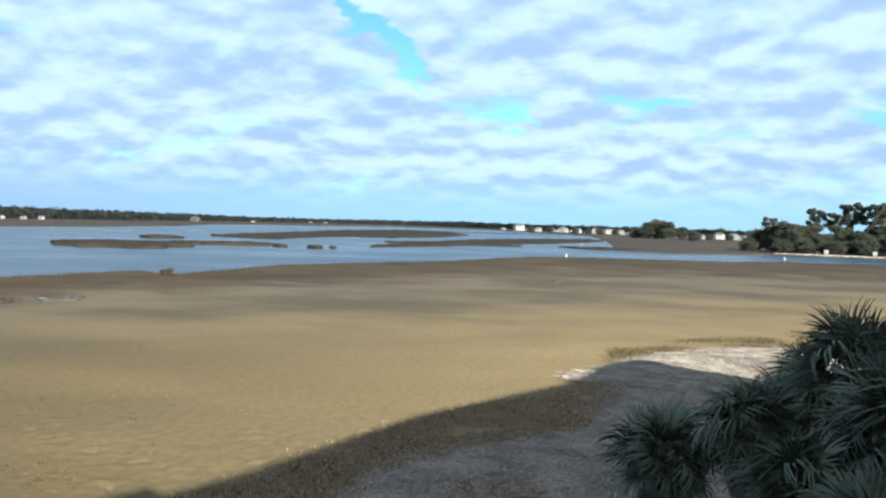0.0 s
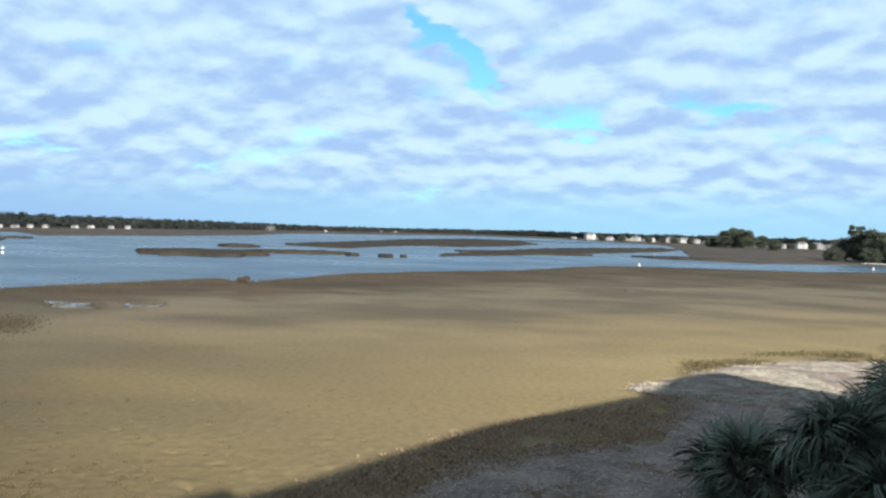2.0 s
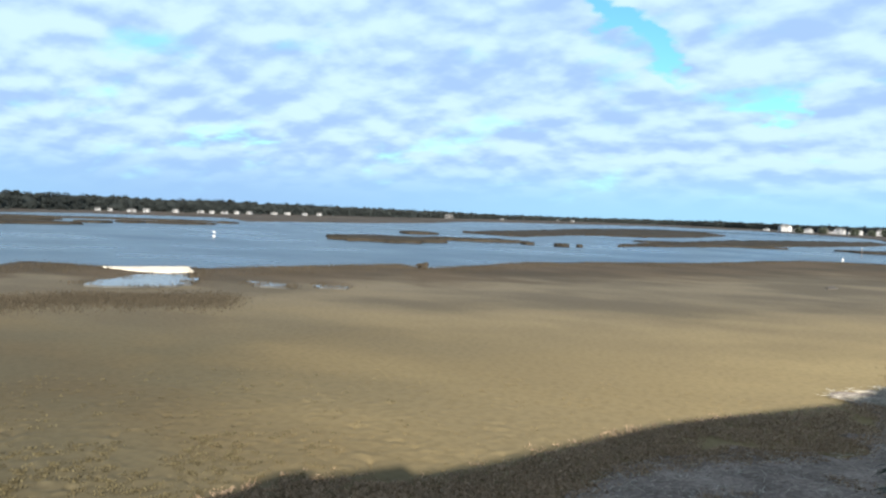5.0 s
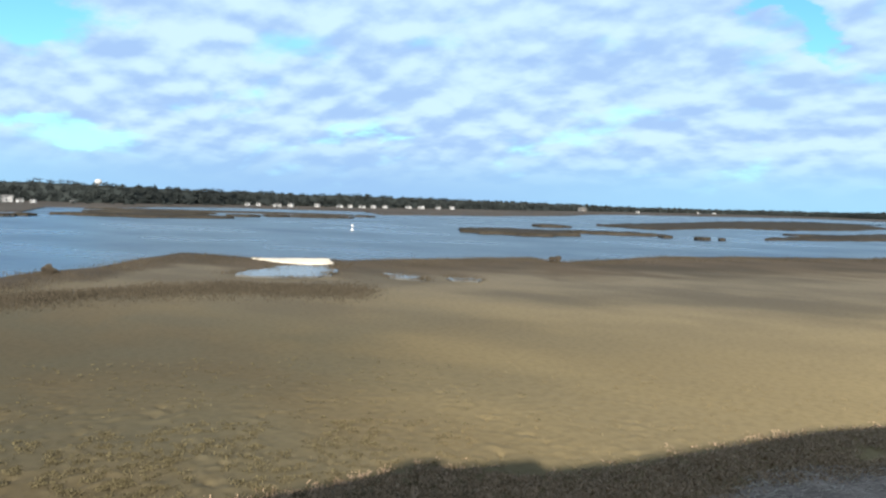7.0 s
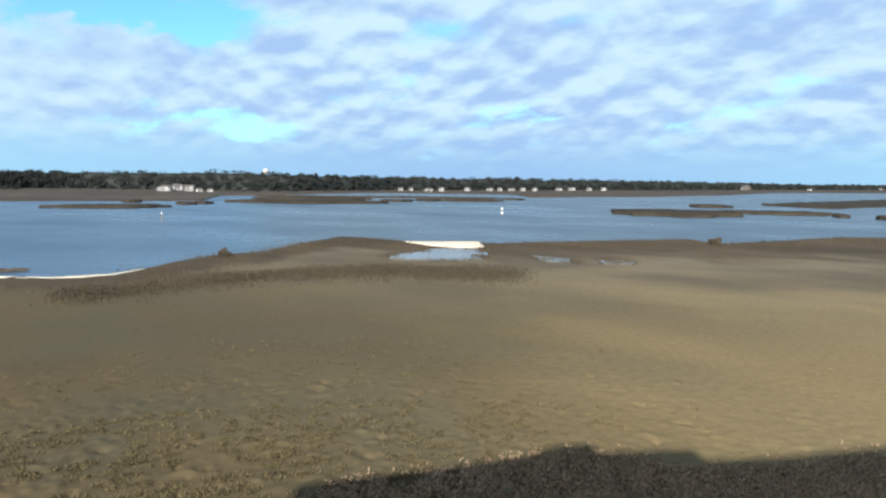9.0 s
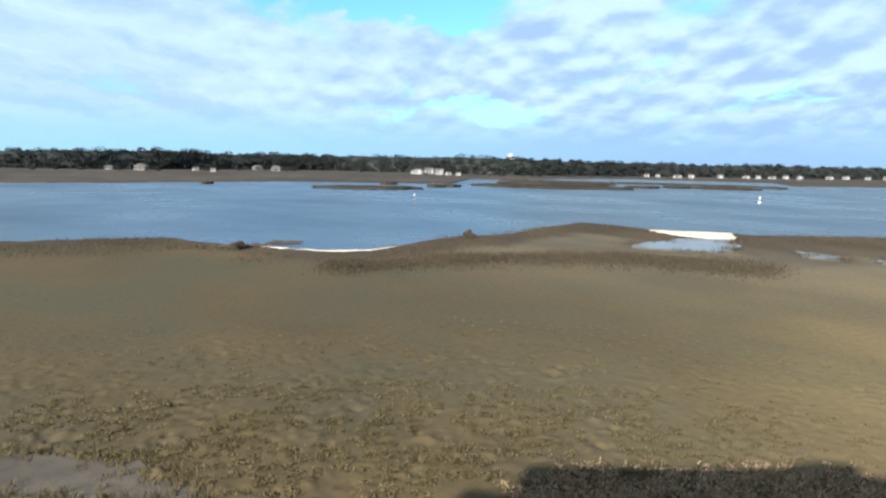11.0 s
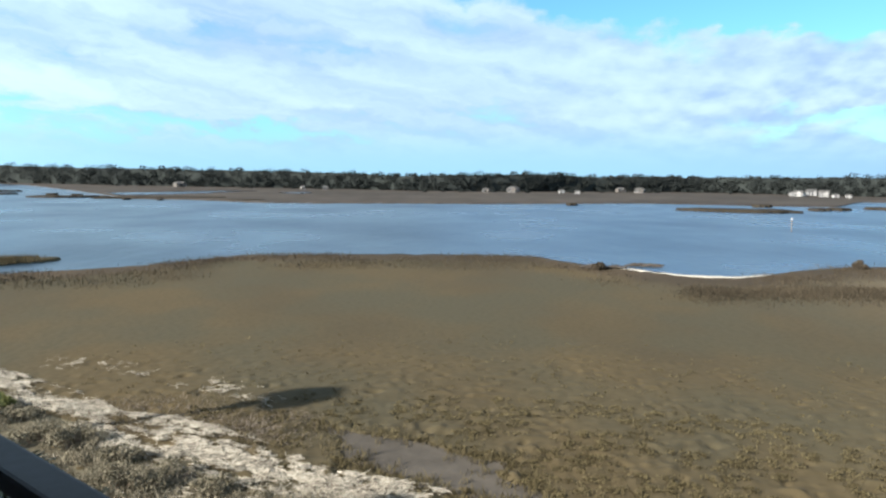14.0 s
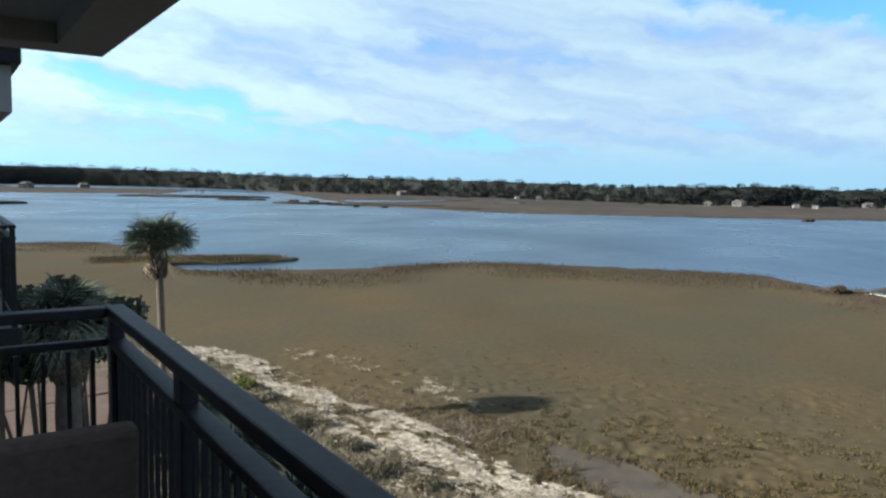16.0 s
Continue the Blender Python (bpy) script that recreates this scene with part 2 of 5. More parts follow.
def marsh_material():
    """Winter cordgrass: straw to brown by bearing, browner and greyer tall grass towards the creek."""
    mat = bpy.data.materials.new("marsh")
    mat.use_nodes = True
    t = mat.node_tree
    n, link = t.nodes, t.links.new
    shader = n["Principled BSDF"]
    where = n.new("ShaderNodeNewGeometry").outputs["Position"]

    def noise_of(scale, detail=4, stretch=None):
        node = n.new("ShaderNodeTexNoise")
        node.inputs["Scale"].default_value, node.inputs["Detail"].default_value = scale, detail
        if stretch:
            turn = n.new("ShaderNodeMapping")
            turn.inputs["Scale"].default_value, turn.inputs["Rotation"].default_value = stretch, (0, 0, radians(48))
            link(where, turn.inputs["Vector"])
            link(turn.outputs["Vector"], node.inputs["Vector"])
        else:
            link(where, node.inputs["Vector"])
        return node.outputs["Fac"]

    def calc(op, a, b=None, c=None):
        node = n.new("ShaderNodeMath")
        node.operation = op
        for k, v in enumerate((a, b, c)):
            if v is None:
                continue
            if isinstance(v, (int, float)):
                node.inputs[k].default_value = v
            else:
                link(v, node.inputs[k])
        return node.outputs[0]

    def step(v, low, high):
        node = n.new("ShaderNodeMapRange")
        node.interpolation_type = "SMOOTHSTEP"
        node.inputs["From Min"].default_value, node.inputs["From Max"].default_value = low, high
        link(v, node.inputs["Value"])
        return node.outputs["Result"]

    def blend(fac, a, b):
        node = n.new("ShaderNodeMix")
        node.data_type = "RGBA"
        link(fac, node.inputs["Factor"])
        for k, v in (("A", a), ("B", b)):
            if isinstance(v, tuple):
                node.inputs[k].default_value = (*v, 1)
            else:
                link(v, node.inputs[k])
        return node.outputs["Result"]

    axes = n.new("ShaderNodeSeparateXYZ")
    link(where, axes.inputs[0])
    x, y = axes.outputs["X"], axes.outputs["Y"]
    wide = noise_of(0.035, 3)
    along = noise_of(0.05, 5, (0.8, 1.2, 1))
    # straw to brown by bearing, the brighter look opposite the sun painted in
    reach = calc("SQRT", calc("ADD", calc("MULTIPLY", x, x), calc("MULTIPLY", y, y)))
    bias = calc("DIVIDE", calc("ADD", calc("MULTIPLY", x, 0.9), calc("MULTIPLY", y, 0.45)), calc("MAXIMUM", reach, 1.0))
    side = step(calc("ADD", bias, calc("MULTIPLY", calc("SUBTRACT", wide, 0.5), 0.5)), -0.62, 0.6)
    inland = calc("ADD", calc("MULTIPLY", x, -0.45), calc("MULTIPLY", y, 0.9))
    shore = step(calc("ADD", calc("SUBTRACT", inland, calc("MULTIPLY", x, 0.0)), calc("MULTIPLY", calc("SUBTRACT", along, 0.5), 45)), 42, 100)
    streak = step(along, 0.39, 0.62)
    straw = blend(streak, STRAW_LIGHT, STRAW_DARK)
    brown = blend(streak, BROWN_LIGHT, BROWN_DARK)
    tall = blend(streak, TALL_LIGHT, TALL_DARK)
    low = blend(side, brown, straw)
    blotch = noise_of(0.075, 5, (0.85, 1.15, 1))
    low = blend(step(blotch, 0.38, 0.64), low, blend(side, BLOTCH_BROWN, BLOTCH_STRAW))
    both = blend(shore, low, tall)
    bank = n.new("ShaderNodeAttribute")
    bank.attribute_name = "inshore"
    ragged = noise_of(0.12, 6, (0.7, 1.3, 1))
    rim = step(calc("MULTIPLY", calc("ADD", bank.outputs["Fac"], calc("MULTIPLY", calc("SUBTRACT", ragged, 0.5), 0.9)), step(bank.outputs["Fac"], 0.0, 0.25)), 0.15, 0.6)
    both = blend(rim, both, blend(streak, BANK_LIGHT, BANK_DARK))
    fine = noise_of(2.2, 6)
    speck = blend(step(fine, 0.3, 0.62), (0.78, 0.78, 0.76), (1.08, 1.08, 1.08))
    tint = n.new("ShaderNodeMix")
    tint.data_type, tint.blend_type = "RGBA", "MULTIPLY"
    tint.inputs["Factor"].default_value = 0.55
    link(both, tint.inputs["A"])
    link(speck, tint.inputs["B"])
    link(tint.outputs["Result"], shader.inputs["Base Color"])
    shader.inputs["Roughness"].default_value, shader.inputs["Specular IOR Level"].default_value = 0.95, 0.1
    relief = n.new("ShaderNodeBump")
    relief.inputs["Strength"].default_value, relief.inputs["Distance"].default_value = 0.16, 0.2
    link(fine, relief.inputs["Height"])
    link(relief.outputs["Normal"], shader.inputs["Normal"])
    return mat


def water_material(name="creek_water", base=(0.03, 0.062, 0.078), wave=0.16, rough=0.25):
    mat = material(name, base, rough=rough, spread=0.2, grain=0.35, coarse=0.012, bump=0, ior=1.33, gloss=0.33)
    t = mat.node_tree
    n, link = t.nodes, t.links.new
    where = n.new("ShaderNodeNewGeometry").outputs["Position"]
    height = None
    for scale, stretch, weight in ((0.9, (1, 2.4, 1), 0.6), (0.16, (1, 3.0, 1), 1.9), (0.03, (1, 2.4, 1), 4.0)):
        turn, node = n.new("ShaderNodeMapping"), n.new("ShaderNodeTexNoise")
        turn.inputs["Scale"].default_value, turn.inputs["Rotation"].default_value = stretch, (0, 0, radians(30))
        node.inputs["Scale"].default_value, node.inputs["Detail"].default_value = scale, 4
        link(where, turn.inputs["Vector"])
        link(turn.outputs["Vector"], node.inputs["Vector"])
        add = n.new("ShaderNodeMath")
        add.operation = "MULTIPLY_ADD"
        link(node.outputs["Fac"], add.inputs[0])
        add.inputs[1].default_value = weight
        if height:
            link(height, add.inputs[2])
        height = add.outputs[0]
    relief = n.new("ShaderNodeBump")
    relief.inputs["Strength"].default_value, relief.inputs["Distance"].default_value = wave, 0.35
    # wind lanes: rougher and smoother strips of water
    turn, lanes, span = n.new("ShaderNodeMapping"), n.new("ShaderNodeTexNoise"), n.new("ShaderNodeMapRange")
    turn.inputs["Scale"].default_value, turn.inputs["Rotation"].default_value = (0.9, 1.3, 1), (0, 0, radians(-38))
    lanes.inputs["Scale"].default_value, lanes.inputs["Detail"].default_value = 0.022, 5
    span.inputs["From Min"].default_value, span.inputs["From Max"].default_value = 0.35, 0.68
    span.inputs["To Min"].default_value, span.inputs["To Max"].default_value = rough * 0.95, rough * 1.5
    link(where, turn.inputs["Vector"])
    link(turn.outputs["Vector"], lanes.inputs["Vector"])
    link(lanes.outputs["Fac"], span.inputs["Value"])
    link(span.outputs["Result"], n["Principled BSDF"].inputs["Roughness"])
    link(height, relief.inputs["Height"])
    link(relief.outputs["Normal"], n["Principled BSDF"].inputs["Normal"])
    return mat


BLOTCH_STRAW, BLOTCH_BROWN = (0.205, 0.160, 0.086), (0.072, 0.064, 0.041)
STRAW_LIGHT, STRAW_DARK = (0.25, 0.197, 0.104), (0.215, 0.167, 0.087)
BROWN_LIGHT, BROWN_DARK = (0.091, 0.070, 0.038), (0.071, 0.057, 0.034)
TALL_LIGHT, TALL_DARK = (0.145, 0.122, 0.086), (0.094, 0.080, 0.058)
BANK_LIGHT, BANK_DARK = (0.080, 0.061, 0.041), (0.054, 0.043, 0.030)
MARSH = marsh_material()
WATER = water_material(base=(0.031, 0.062, 0.099))
STILL = water_material("pool_water", (0.10, 0.10, 0.095), 0.05, 0.12)
MUD = material("wet_mud", (0.09, 0.079, 0.066), rough=0.85, gloss=0.15, grain=1.2, coarse=0.2, bump=0.25)
BED = material("creek_bed", (0.10, 0.085, 0.065), rough=0.9, grain=0.5, coarse=0.02)
FAR_MARSH = material("far_marsh", (0.050, 0.045, 0.039), rough=0.95, spread=0.35, grain=0.09, coarse=0.012, bump=0, second=(0.071, 0.061, 0.052), gloss=0.1)
ISLAND = material("island_grass", (0.028, 0.025, 0.020), rough=0.95, spread=0.3, grain=0.4, coarse=0.05, bump=0.3, second=(0.041, 0.035, 0.027), gloss=0.1)
SAND = material("pale_sand", (0.60, 0.55, 0.46), rough=0.9, spread=0.12, grain=3, coarse=0.3, bump=0.2)
WRACK_BED = material("matted_reed", (0.165, 0.135, 0.115), rough=0.95, spread=0.4, grain=5, coarse=0.5, bump=0.8, second=(0.25, 0.21, 0.185), gloss=0.1)
STICK = material("bleached_reed", (0.21, 0.185, 0.15), rough=0.9, spread=0.35, grain=9, coarse=0.7, bump=0, second=(0.42, 0.39, 0.33), island=0.9, gloss=0.1)
SCRUB_BED = material("scrub_soil", (0.10, 0.085, 0.062), rough=0.95, spread=0.45, grain=2.5, coarse=0.35, bump=0.7, second=(0.13, 0.116, 0.08), gloss=0.1)
SHORE_BLADE = material("shore_blades", (0.048, 0.040, 0.028), rough=0.9, spread=0.3, grain=3, coarse=0.06, bump=0, second=(0.070, 0.058, 0.041), island=0.5, gloss=0.1)
TUSSOCK = material("tussock_blades", (0.077, 0.064, 0.035), rough=0.9, spread=0.3, grain=3, coarse=0.15, bump=0, second=(0.106, 0.089, 0.049), island=0.6, gloss=0.1)
# reddish tone that warms the building's shade, also sedge on the flat
SEDGE_AND_SHADE = material("brown_sedge", (0.29, 0.215, 0.145), rough=0.9, spread=0.15, grain=6, coarse=0.3, bump=0, second=(0.35, 0.25, 0.165), island=0.8, gloss=0.1)
OLIVE_BLADE = material("olive_blades", (0.12, 0.10, 0.055), rough=0.9, spread=0.25, grain=3, coarse=0.1, bump=0, second=(0.15, 0.125, 0.07), island=0.4, gloss=0.1)
SCRUB_BLADE = material("scrub_blades", (0.115, 0.102, 0.072), rough=0.9, spread=0.4, grain=6, coarse=0.4, bump=0, second=(0.20, 0.18, 0.135), island=0.9, gloss=0.15)
LITTER = material("pine_litter", (0.10, 0.069, 0.053), rough=0.95, spread=0.3, grain=3, coarse=0.3, bump=0.4)
# blue-grey base: distance haze is put into the leaf colour
WOODS = material("hazed_woods_leaves", (0.023, 0.028, 0.029), rough=0.95, spread=0.2, grain=0.3, coarse=0.03, bump=0, second=(0.034, 0.04, 0.038), island=0.2, gloss=0.1)
TWIG = material("dead_twigs", (0.17, 0.145, 0.12), rough=0.9, spread=0.3, grain=9, coarse=2, bump=0, island=0.8, gloss=0.1)
LEAF = material("tree_leaves", (0.046, 0.056, 0.040), rough=0.8, spread=0.25, grain=1.5, coarse=0.2, bump=0, second=(0.062, 0.073, 0.052), island=0.35, gloss=0.3)
GREEN_LEAF = material("yellow_green_leaves", (0.15, 0.16, 0.06), rough=0.8, spread=0.3, grain=2, coarse=0.3, bump=0, island=0.6, gloss=0.2)
SCRUB_LEAF = material("scrub_leaves", (0.155, 0.142, 0.102), rough=0.9, spread=0.35, grain=3, coarse=0.5, bump=0, second=(0.185, 0.168, 0.125), island=0.7, gloss=0.1)
DEAD_LEAF = material("dead_leaves", (0.075, 0.062, 0.046), rough=0.9, spread=0.3, grain=2, coarse=0.3, bump=0, island=0.6, gloss=0.1)
SNAG = material("wet_snag", (0.06, 0.05, 0.042), rough=0.8, grain=5, coarse=0.6, bump=0.4, space="Object")
BARK = material("bark", (0.16, 0.125, 0.095), rough=0.95, grain=6, coarse=0.8, bump=0.6)
BOOT = material("palm_boots", (0.11, 0.085, 0.066), rough=0.95, spread=0.3, grain=7, coarse=1.2, bump=0.5, space="Object")
PALM_BARK = material("palm_bark", (0.125, 0.102, 0.084), rough=0.95, spread=0.3, grain=7, coarse=1.2, bump=0.7, space="Object")
FROND = material("palm_frond", (0.066, 0.088, 0.063), rough=0.55, spread=0.35, grain=5, coarse=0.9, bump=0.1, second=(0.125, 0.15, 0.11), piece=0.9, space="Object", gloss=0.4)
DRY_FROND = material("dry_palm_frond", (0.20, 0.155, 0.105), rough=0.85, spread=0.35, grain=5, coarse=0.9, bump=0.1, piece=0.6, space="Object")
WHITE = material("white_siding", (0.38, 0.38, 0.38), rough=0.7, spread=0.12, grain=2, coarse=0.2, bump=0.05, space="Object")
CREAM = material("tan_siding", (0.135, 0.125, 0.115), rough=0.75, spread=0.12, grain=2, coarse=0.2, bump=0.05, space="Object")
ROOF = material("grey_shingle", (0.10, 0.099, 0.098), rough=0.9, spread=0.2, grain=3, coarse=0.3, bump=0.2, space="Object")
GLASS = material("window_glass", (0.03, 0.04, 0.05), rough=0.08, spread=0.2, grain=1, coarse=0.2, bump=0, space="Object", gloss=0.8)
PILE = material("weathered_pile", (0.20, 0.17, 0.14), rough=0.9, grain=5, coarse=0.6, bump=0.4, space="Object")
RAIL = material("dark_rail_paint", (0.019, 0.0195, 0.024), rough=0.55, spread=0.3, grain=30, coarse=3, bump=0.08, second=(0.023, 0.025, 0.032), space="Object", gloss=0.3)
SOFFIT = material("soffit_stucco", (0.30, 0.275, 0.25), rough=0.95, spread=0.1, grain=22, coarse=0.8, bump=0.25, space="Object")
STUCCO = material("wall_stucco", (0.42, 0.42, 0.42), rough=0.95, spread=0.1, grain=18, coarse=0.5, bump=0.25, space="Object")
CONCRETE = material("deck_concrete", (0.30, 0.29, 0.27), rough=0.9, grain=12, coarse=0.7, bump=0.2, space="Object")
SLING = material("brown_sling", (0.155, 0.112, 0.10), rough=0.75, spread=0.25, grain=40, coarse=2.0, bump=0.3, space="Object")
MARKER = material("marker_paint", (0.6, 0.6, 0.59), rough=0.6, spread=0.1, grain=6, coarse=1, bump=0.05, space="Object")

# ---- ground, water and shores ----
def radial_sheet(name, azs, inner, outer, rings, level, mat, power=1.0, edge=0.0, lip=-0.7, inner_lip=None, rough=0.06, bank=None):
    """A sheet of land between two outlines given by distance over azimuth, with low humps and a lip that dips under water."""
    verts, faces, wide = [], [], len(azs)
    steps = [(k / (rings - 1)) ** power for k in range(rings)]
    for s in steps:
        for az in azs:
            r0, r1 = inner(az), outer(az)
            spot = polar(az, r0 + (r1 - r0) * s)
            z = level + rough * noise.noise(spot * 0.12) + edge * min(1, max(0, (s - 0.9) * 10))
            verts.append((spot.x, spot.y, z))
    for k in (len(steps), -1):
        if k == -1 and inner_lip is None:
            continue
        for az in azs:
            r = outer(az) + 1.2 if k > 0 else inner(az) - inner_lip
            spot = polar(az, r)
            verts.append((spot.x, spot.y, lip))
    rows = list(range(len(steps) + 1))
    if inner_lip is not None:
        rows = [len(steps) + 1] + rows
    for a, b in zip(rows, rows[1:]):
        for k in range(wide - 1):
            faces.append((a * wide + k, b * wide + k, b * wide + k + 1, a * wide + k + 1))
    me = mesh_of(name, verts, faces, mat, smooth=True)
    me.flip_normals() if me.polygons[len(me.polygons) // 2].normal.z < 0 else None
    if bank:
        # how far each spot lies within the taller grass along the creek, 0 to 1
        near = me.attributes.new("inshore", "FLOAT", "POINT")
        for k, v in enumerate(me.vertices):
            az = math.degrees(math.atan2(-v.co.x, v.co.y))
            near.data[k].value = max(0.0, min(1.0, (math.hypot(v.co.x, v.co.y) / outer(az) - bank(az)) / (1 - bank(az))))
    return new(name, me)


def spread_of(table):
    xs, ys = [a for a, _ in table], [b for _, b in table]
    return lambda az: around(az, xs, ys)


SHORE = ((-180, 500), (-60, 420), (-40, 345), (-31, 312), (-25, 296), (-21.7, 274), (-13.8, 257), (-7.4, 246), (-0.8, 197), (5.8, 177), (12.2, 161), (17.6, 139),
         (20.4, 131), (22.3, 140), (28, 130), (34.6, 122), (38, 119), (43.6, 121), (48.5, 131), (51, 121), (54.2, 106), (58, 101), (60.5, 95), (63, 87.5), (65, 83.5), (69.3, 82.6),
         (74.2, 87), (78, 92.5), (80, 97), (90, 97.6), (103, 97.6), (106.5, 92), (111, 88), (115.6, 87), (120.3, 86.5), (122.8, 88.5), (124, 93), (124.8, 114), (127.5, 124), (129, 129), (136, 132), (150, 150), (180, 500))
shore_at = spread_of(SHORE)


def shore_wobble(az):
    return shore_at(az) + 1.1 * noise.noise(Vector((az * 0.7, 0, 3))) + 0.5 * noise.noise(Vector((az * 2.3, 0, 5)))


FINE_AZ = [-180 + 4 * k for k in range(35)] + [-40 + 0.4 * k for k in range(463)] + [145.2 + 4.35 * k for k in range(9)]
bed = new("ground", box_mesh("ground", BED, (-4400, 4400, -4400, 4400, -3.0, -1.4)))
tagged(bed, "muddy brown tidal creek bed reaching the horizon", "ground", kind="structure")
sea = new("water", mesh_of("water", [(-4300, -4300, -0.35), (4300, -4300, -0.35), (4300, 4300, -0.35), (-4300, 4300, -0.35)], [(0, 1, 2, 3)], WATER))
tagged(sea, "rippled blue-grey tidal creek water", "water", kind="structure")
near_marsh = radial_sheet("ground_marsh", FINE_AZ, lambda az: 0.5, shore_wobble, 84, 0.0, MARSH, power=1.2, edge=0.25, bank=spread_of(((-40, 0.45), (0, 0.55), (20, 0.66), (40, 0.76), (60, 0.84), (80, 0.9), (110, 0.92))))
tagged(near_marsh, "winter salt marsh of straw and brown cordgrass", "marsh", kind="structure")

FAR_EDGE = spread_of(((-60, 430), (-31, 425), (-25, 412), (-22, 386), (-18, 357), (-14, 362), (-13.2, 420), (-12.6, 620), (-11.5, 900), (-9, 1050), (-4, 1300),
                      (3, 1400), (10, 1100), (17, 900), (20, 680), (25, 560), (29.5, 517), (34, 470), (35.5, 560), (45.7, 564), (50, 520), (54, 455), (57.5, 450), (59, 352), (63, 345), (72, 345), (78, 322),
                      (84, 306), (90, 302), (97, 297), (101.5, 304), (106, 336), (110.5, 352), (112, 430), (113, 471), (115, 600), (117, 780), (122.5, 800), (124.5, 590), (135, 575), (150, 600)))


def far_edge(az):
    return FAR_EDGE(az) * (1 + 0.012 * noise.noise(Vector((az * 1.1, 2, 0))) + 0.008 * noise.noise(Vector((az * 4.1, 2, 7))))


far_land = radial_sheet("ground_far_shore", [-60 + 0.3 * k for k in range(701)], far_edge, lambda az: 3900, 26, 0.1, FAR_MARSH, power=3.0, inner_lip=2.0, rough=0.12)
tagged(far_land, "far brown marsh flats running to the woods", "marsh", kind="structure")


ISLE_A = spread_of(((-2, 660), (0, 540), (3.7, 470), (8.2, 455), (11, 400), (13, 364), (15, 378), (17.5, 392))), spread_of(((-2, 680), (0, 860), (3.7, 860), (8.2, 700), (11, 560), (13, 500), (15, 455), (17.5, 402)))
ISLE_B = spread_of(((-12.4, 610), (-11.2, 530), (-8, 450), (-4, 385), (-0.8, 342), (3, 312), (5.6, 296))), spread_of(((-12.4, 620), (-11.2, 680), (-8, 600), (-4, 520), (-0.8, 440), (3, 350), (5.6, 300)))
for (inner, outer), a0, a1 in ((ISLE_A, -2, 17.5), (ISLE_B, -12.4, 5.6)):
    def ragged(edge, sign):
        return lambda az: edge(az) * (1 + sign * 0.02 * noise.noise(Vector((az * 1.4, 5 * sign, 0))) + 0.012 * noise.noise(Vector((az * 5.0, 5, sign))))
    flats = radial_sheet("ground_marsh_flat", [a0 + (a1 - a0) * k / 90 for k in range(91)], ragged(inner, 1), ragged(outer, -1), 9, 0.25, ISLAND, inner_lip=1.5, rough=0.5)
    tagged(flats, "long dark brown marsh flat in the creek", "marsh", kind="structure")


def island(az0, az1, r0, r1, high=0.55, seed=0, mat=None):
    """A low marsh island: a ragged outline, a steep grassy edge and a humped top."""
    mid, half, c, w = (az0 + az1) / 2, (az1 - az0) / 2, (r0 + r1) / 2, (r1 - r0) / 2
    verts, faces, sides = [], [], 56
    for scale, z in ((1.02, -0.8), (1.0, -0.1), (0.98, high * 0.8), (0.8, high), (0.4, high)):
        for k in range(sides):
            a = k * math.tau / sides
            ca, sa = math.cos(a), math.sin(a)
            ragged = 1 + 0.26 * noise.noise(Vector((ca * 2.6, sa * 2.6, seed * 3.7))) + 0.2 * noise.noise(Vector((ca * 8, sa * 8, seed * 1.7)))
            e = scale * ragged
            spot = polar(mid + half * e * ca, c + w * e * math.copysign(abs(sa) ** 1.15, sa))
            hump = 0.25 * noise.noise(Vector((spot.x * 0.15, spot.y * 0.15, seed))) if z > 0 else 0
            verts.append((spot.x, spot.y, z + hump))
    for ring in range(4):
        for k in range(sides):
            j = (k + 1) % sides
            faces.append((ring * sides + k, ring * sides + j, (ring + 1) * sides + j, (ring + 1) * sides + k))
    faces.append(tuple(range(4 * sides, 5 * sides)))
    me = mesh_of("marsh_island", verts, faces, mat or ISLAND, smooth=True)
    bm = bmesh.new()
    bm.from_mesh(me)
    bmesh.ops.recalc_face_normals(bm, faces=bm.faces)
    bm.to_mesh(me)
    bm.free()
    ob = new("marsh_island", me)
    return tagged(ob, "dark brown grassy marsh island in the creek", "marsh island", "marsh islands", kind="structure")


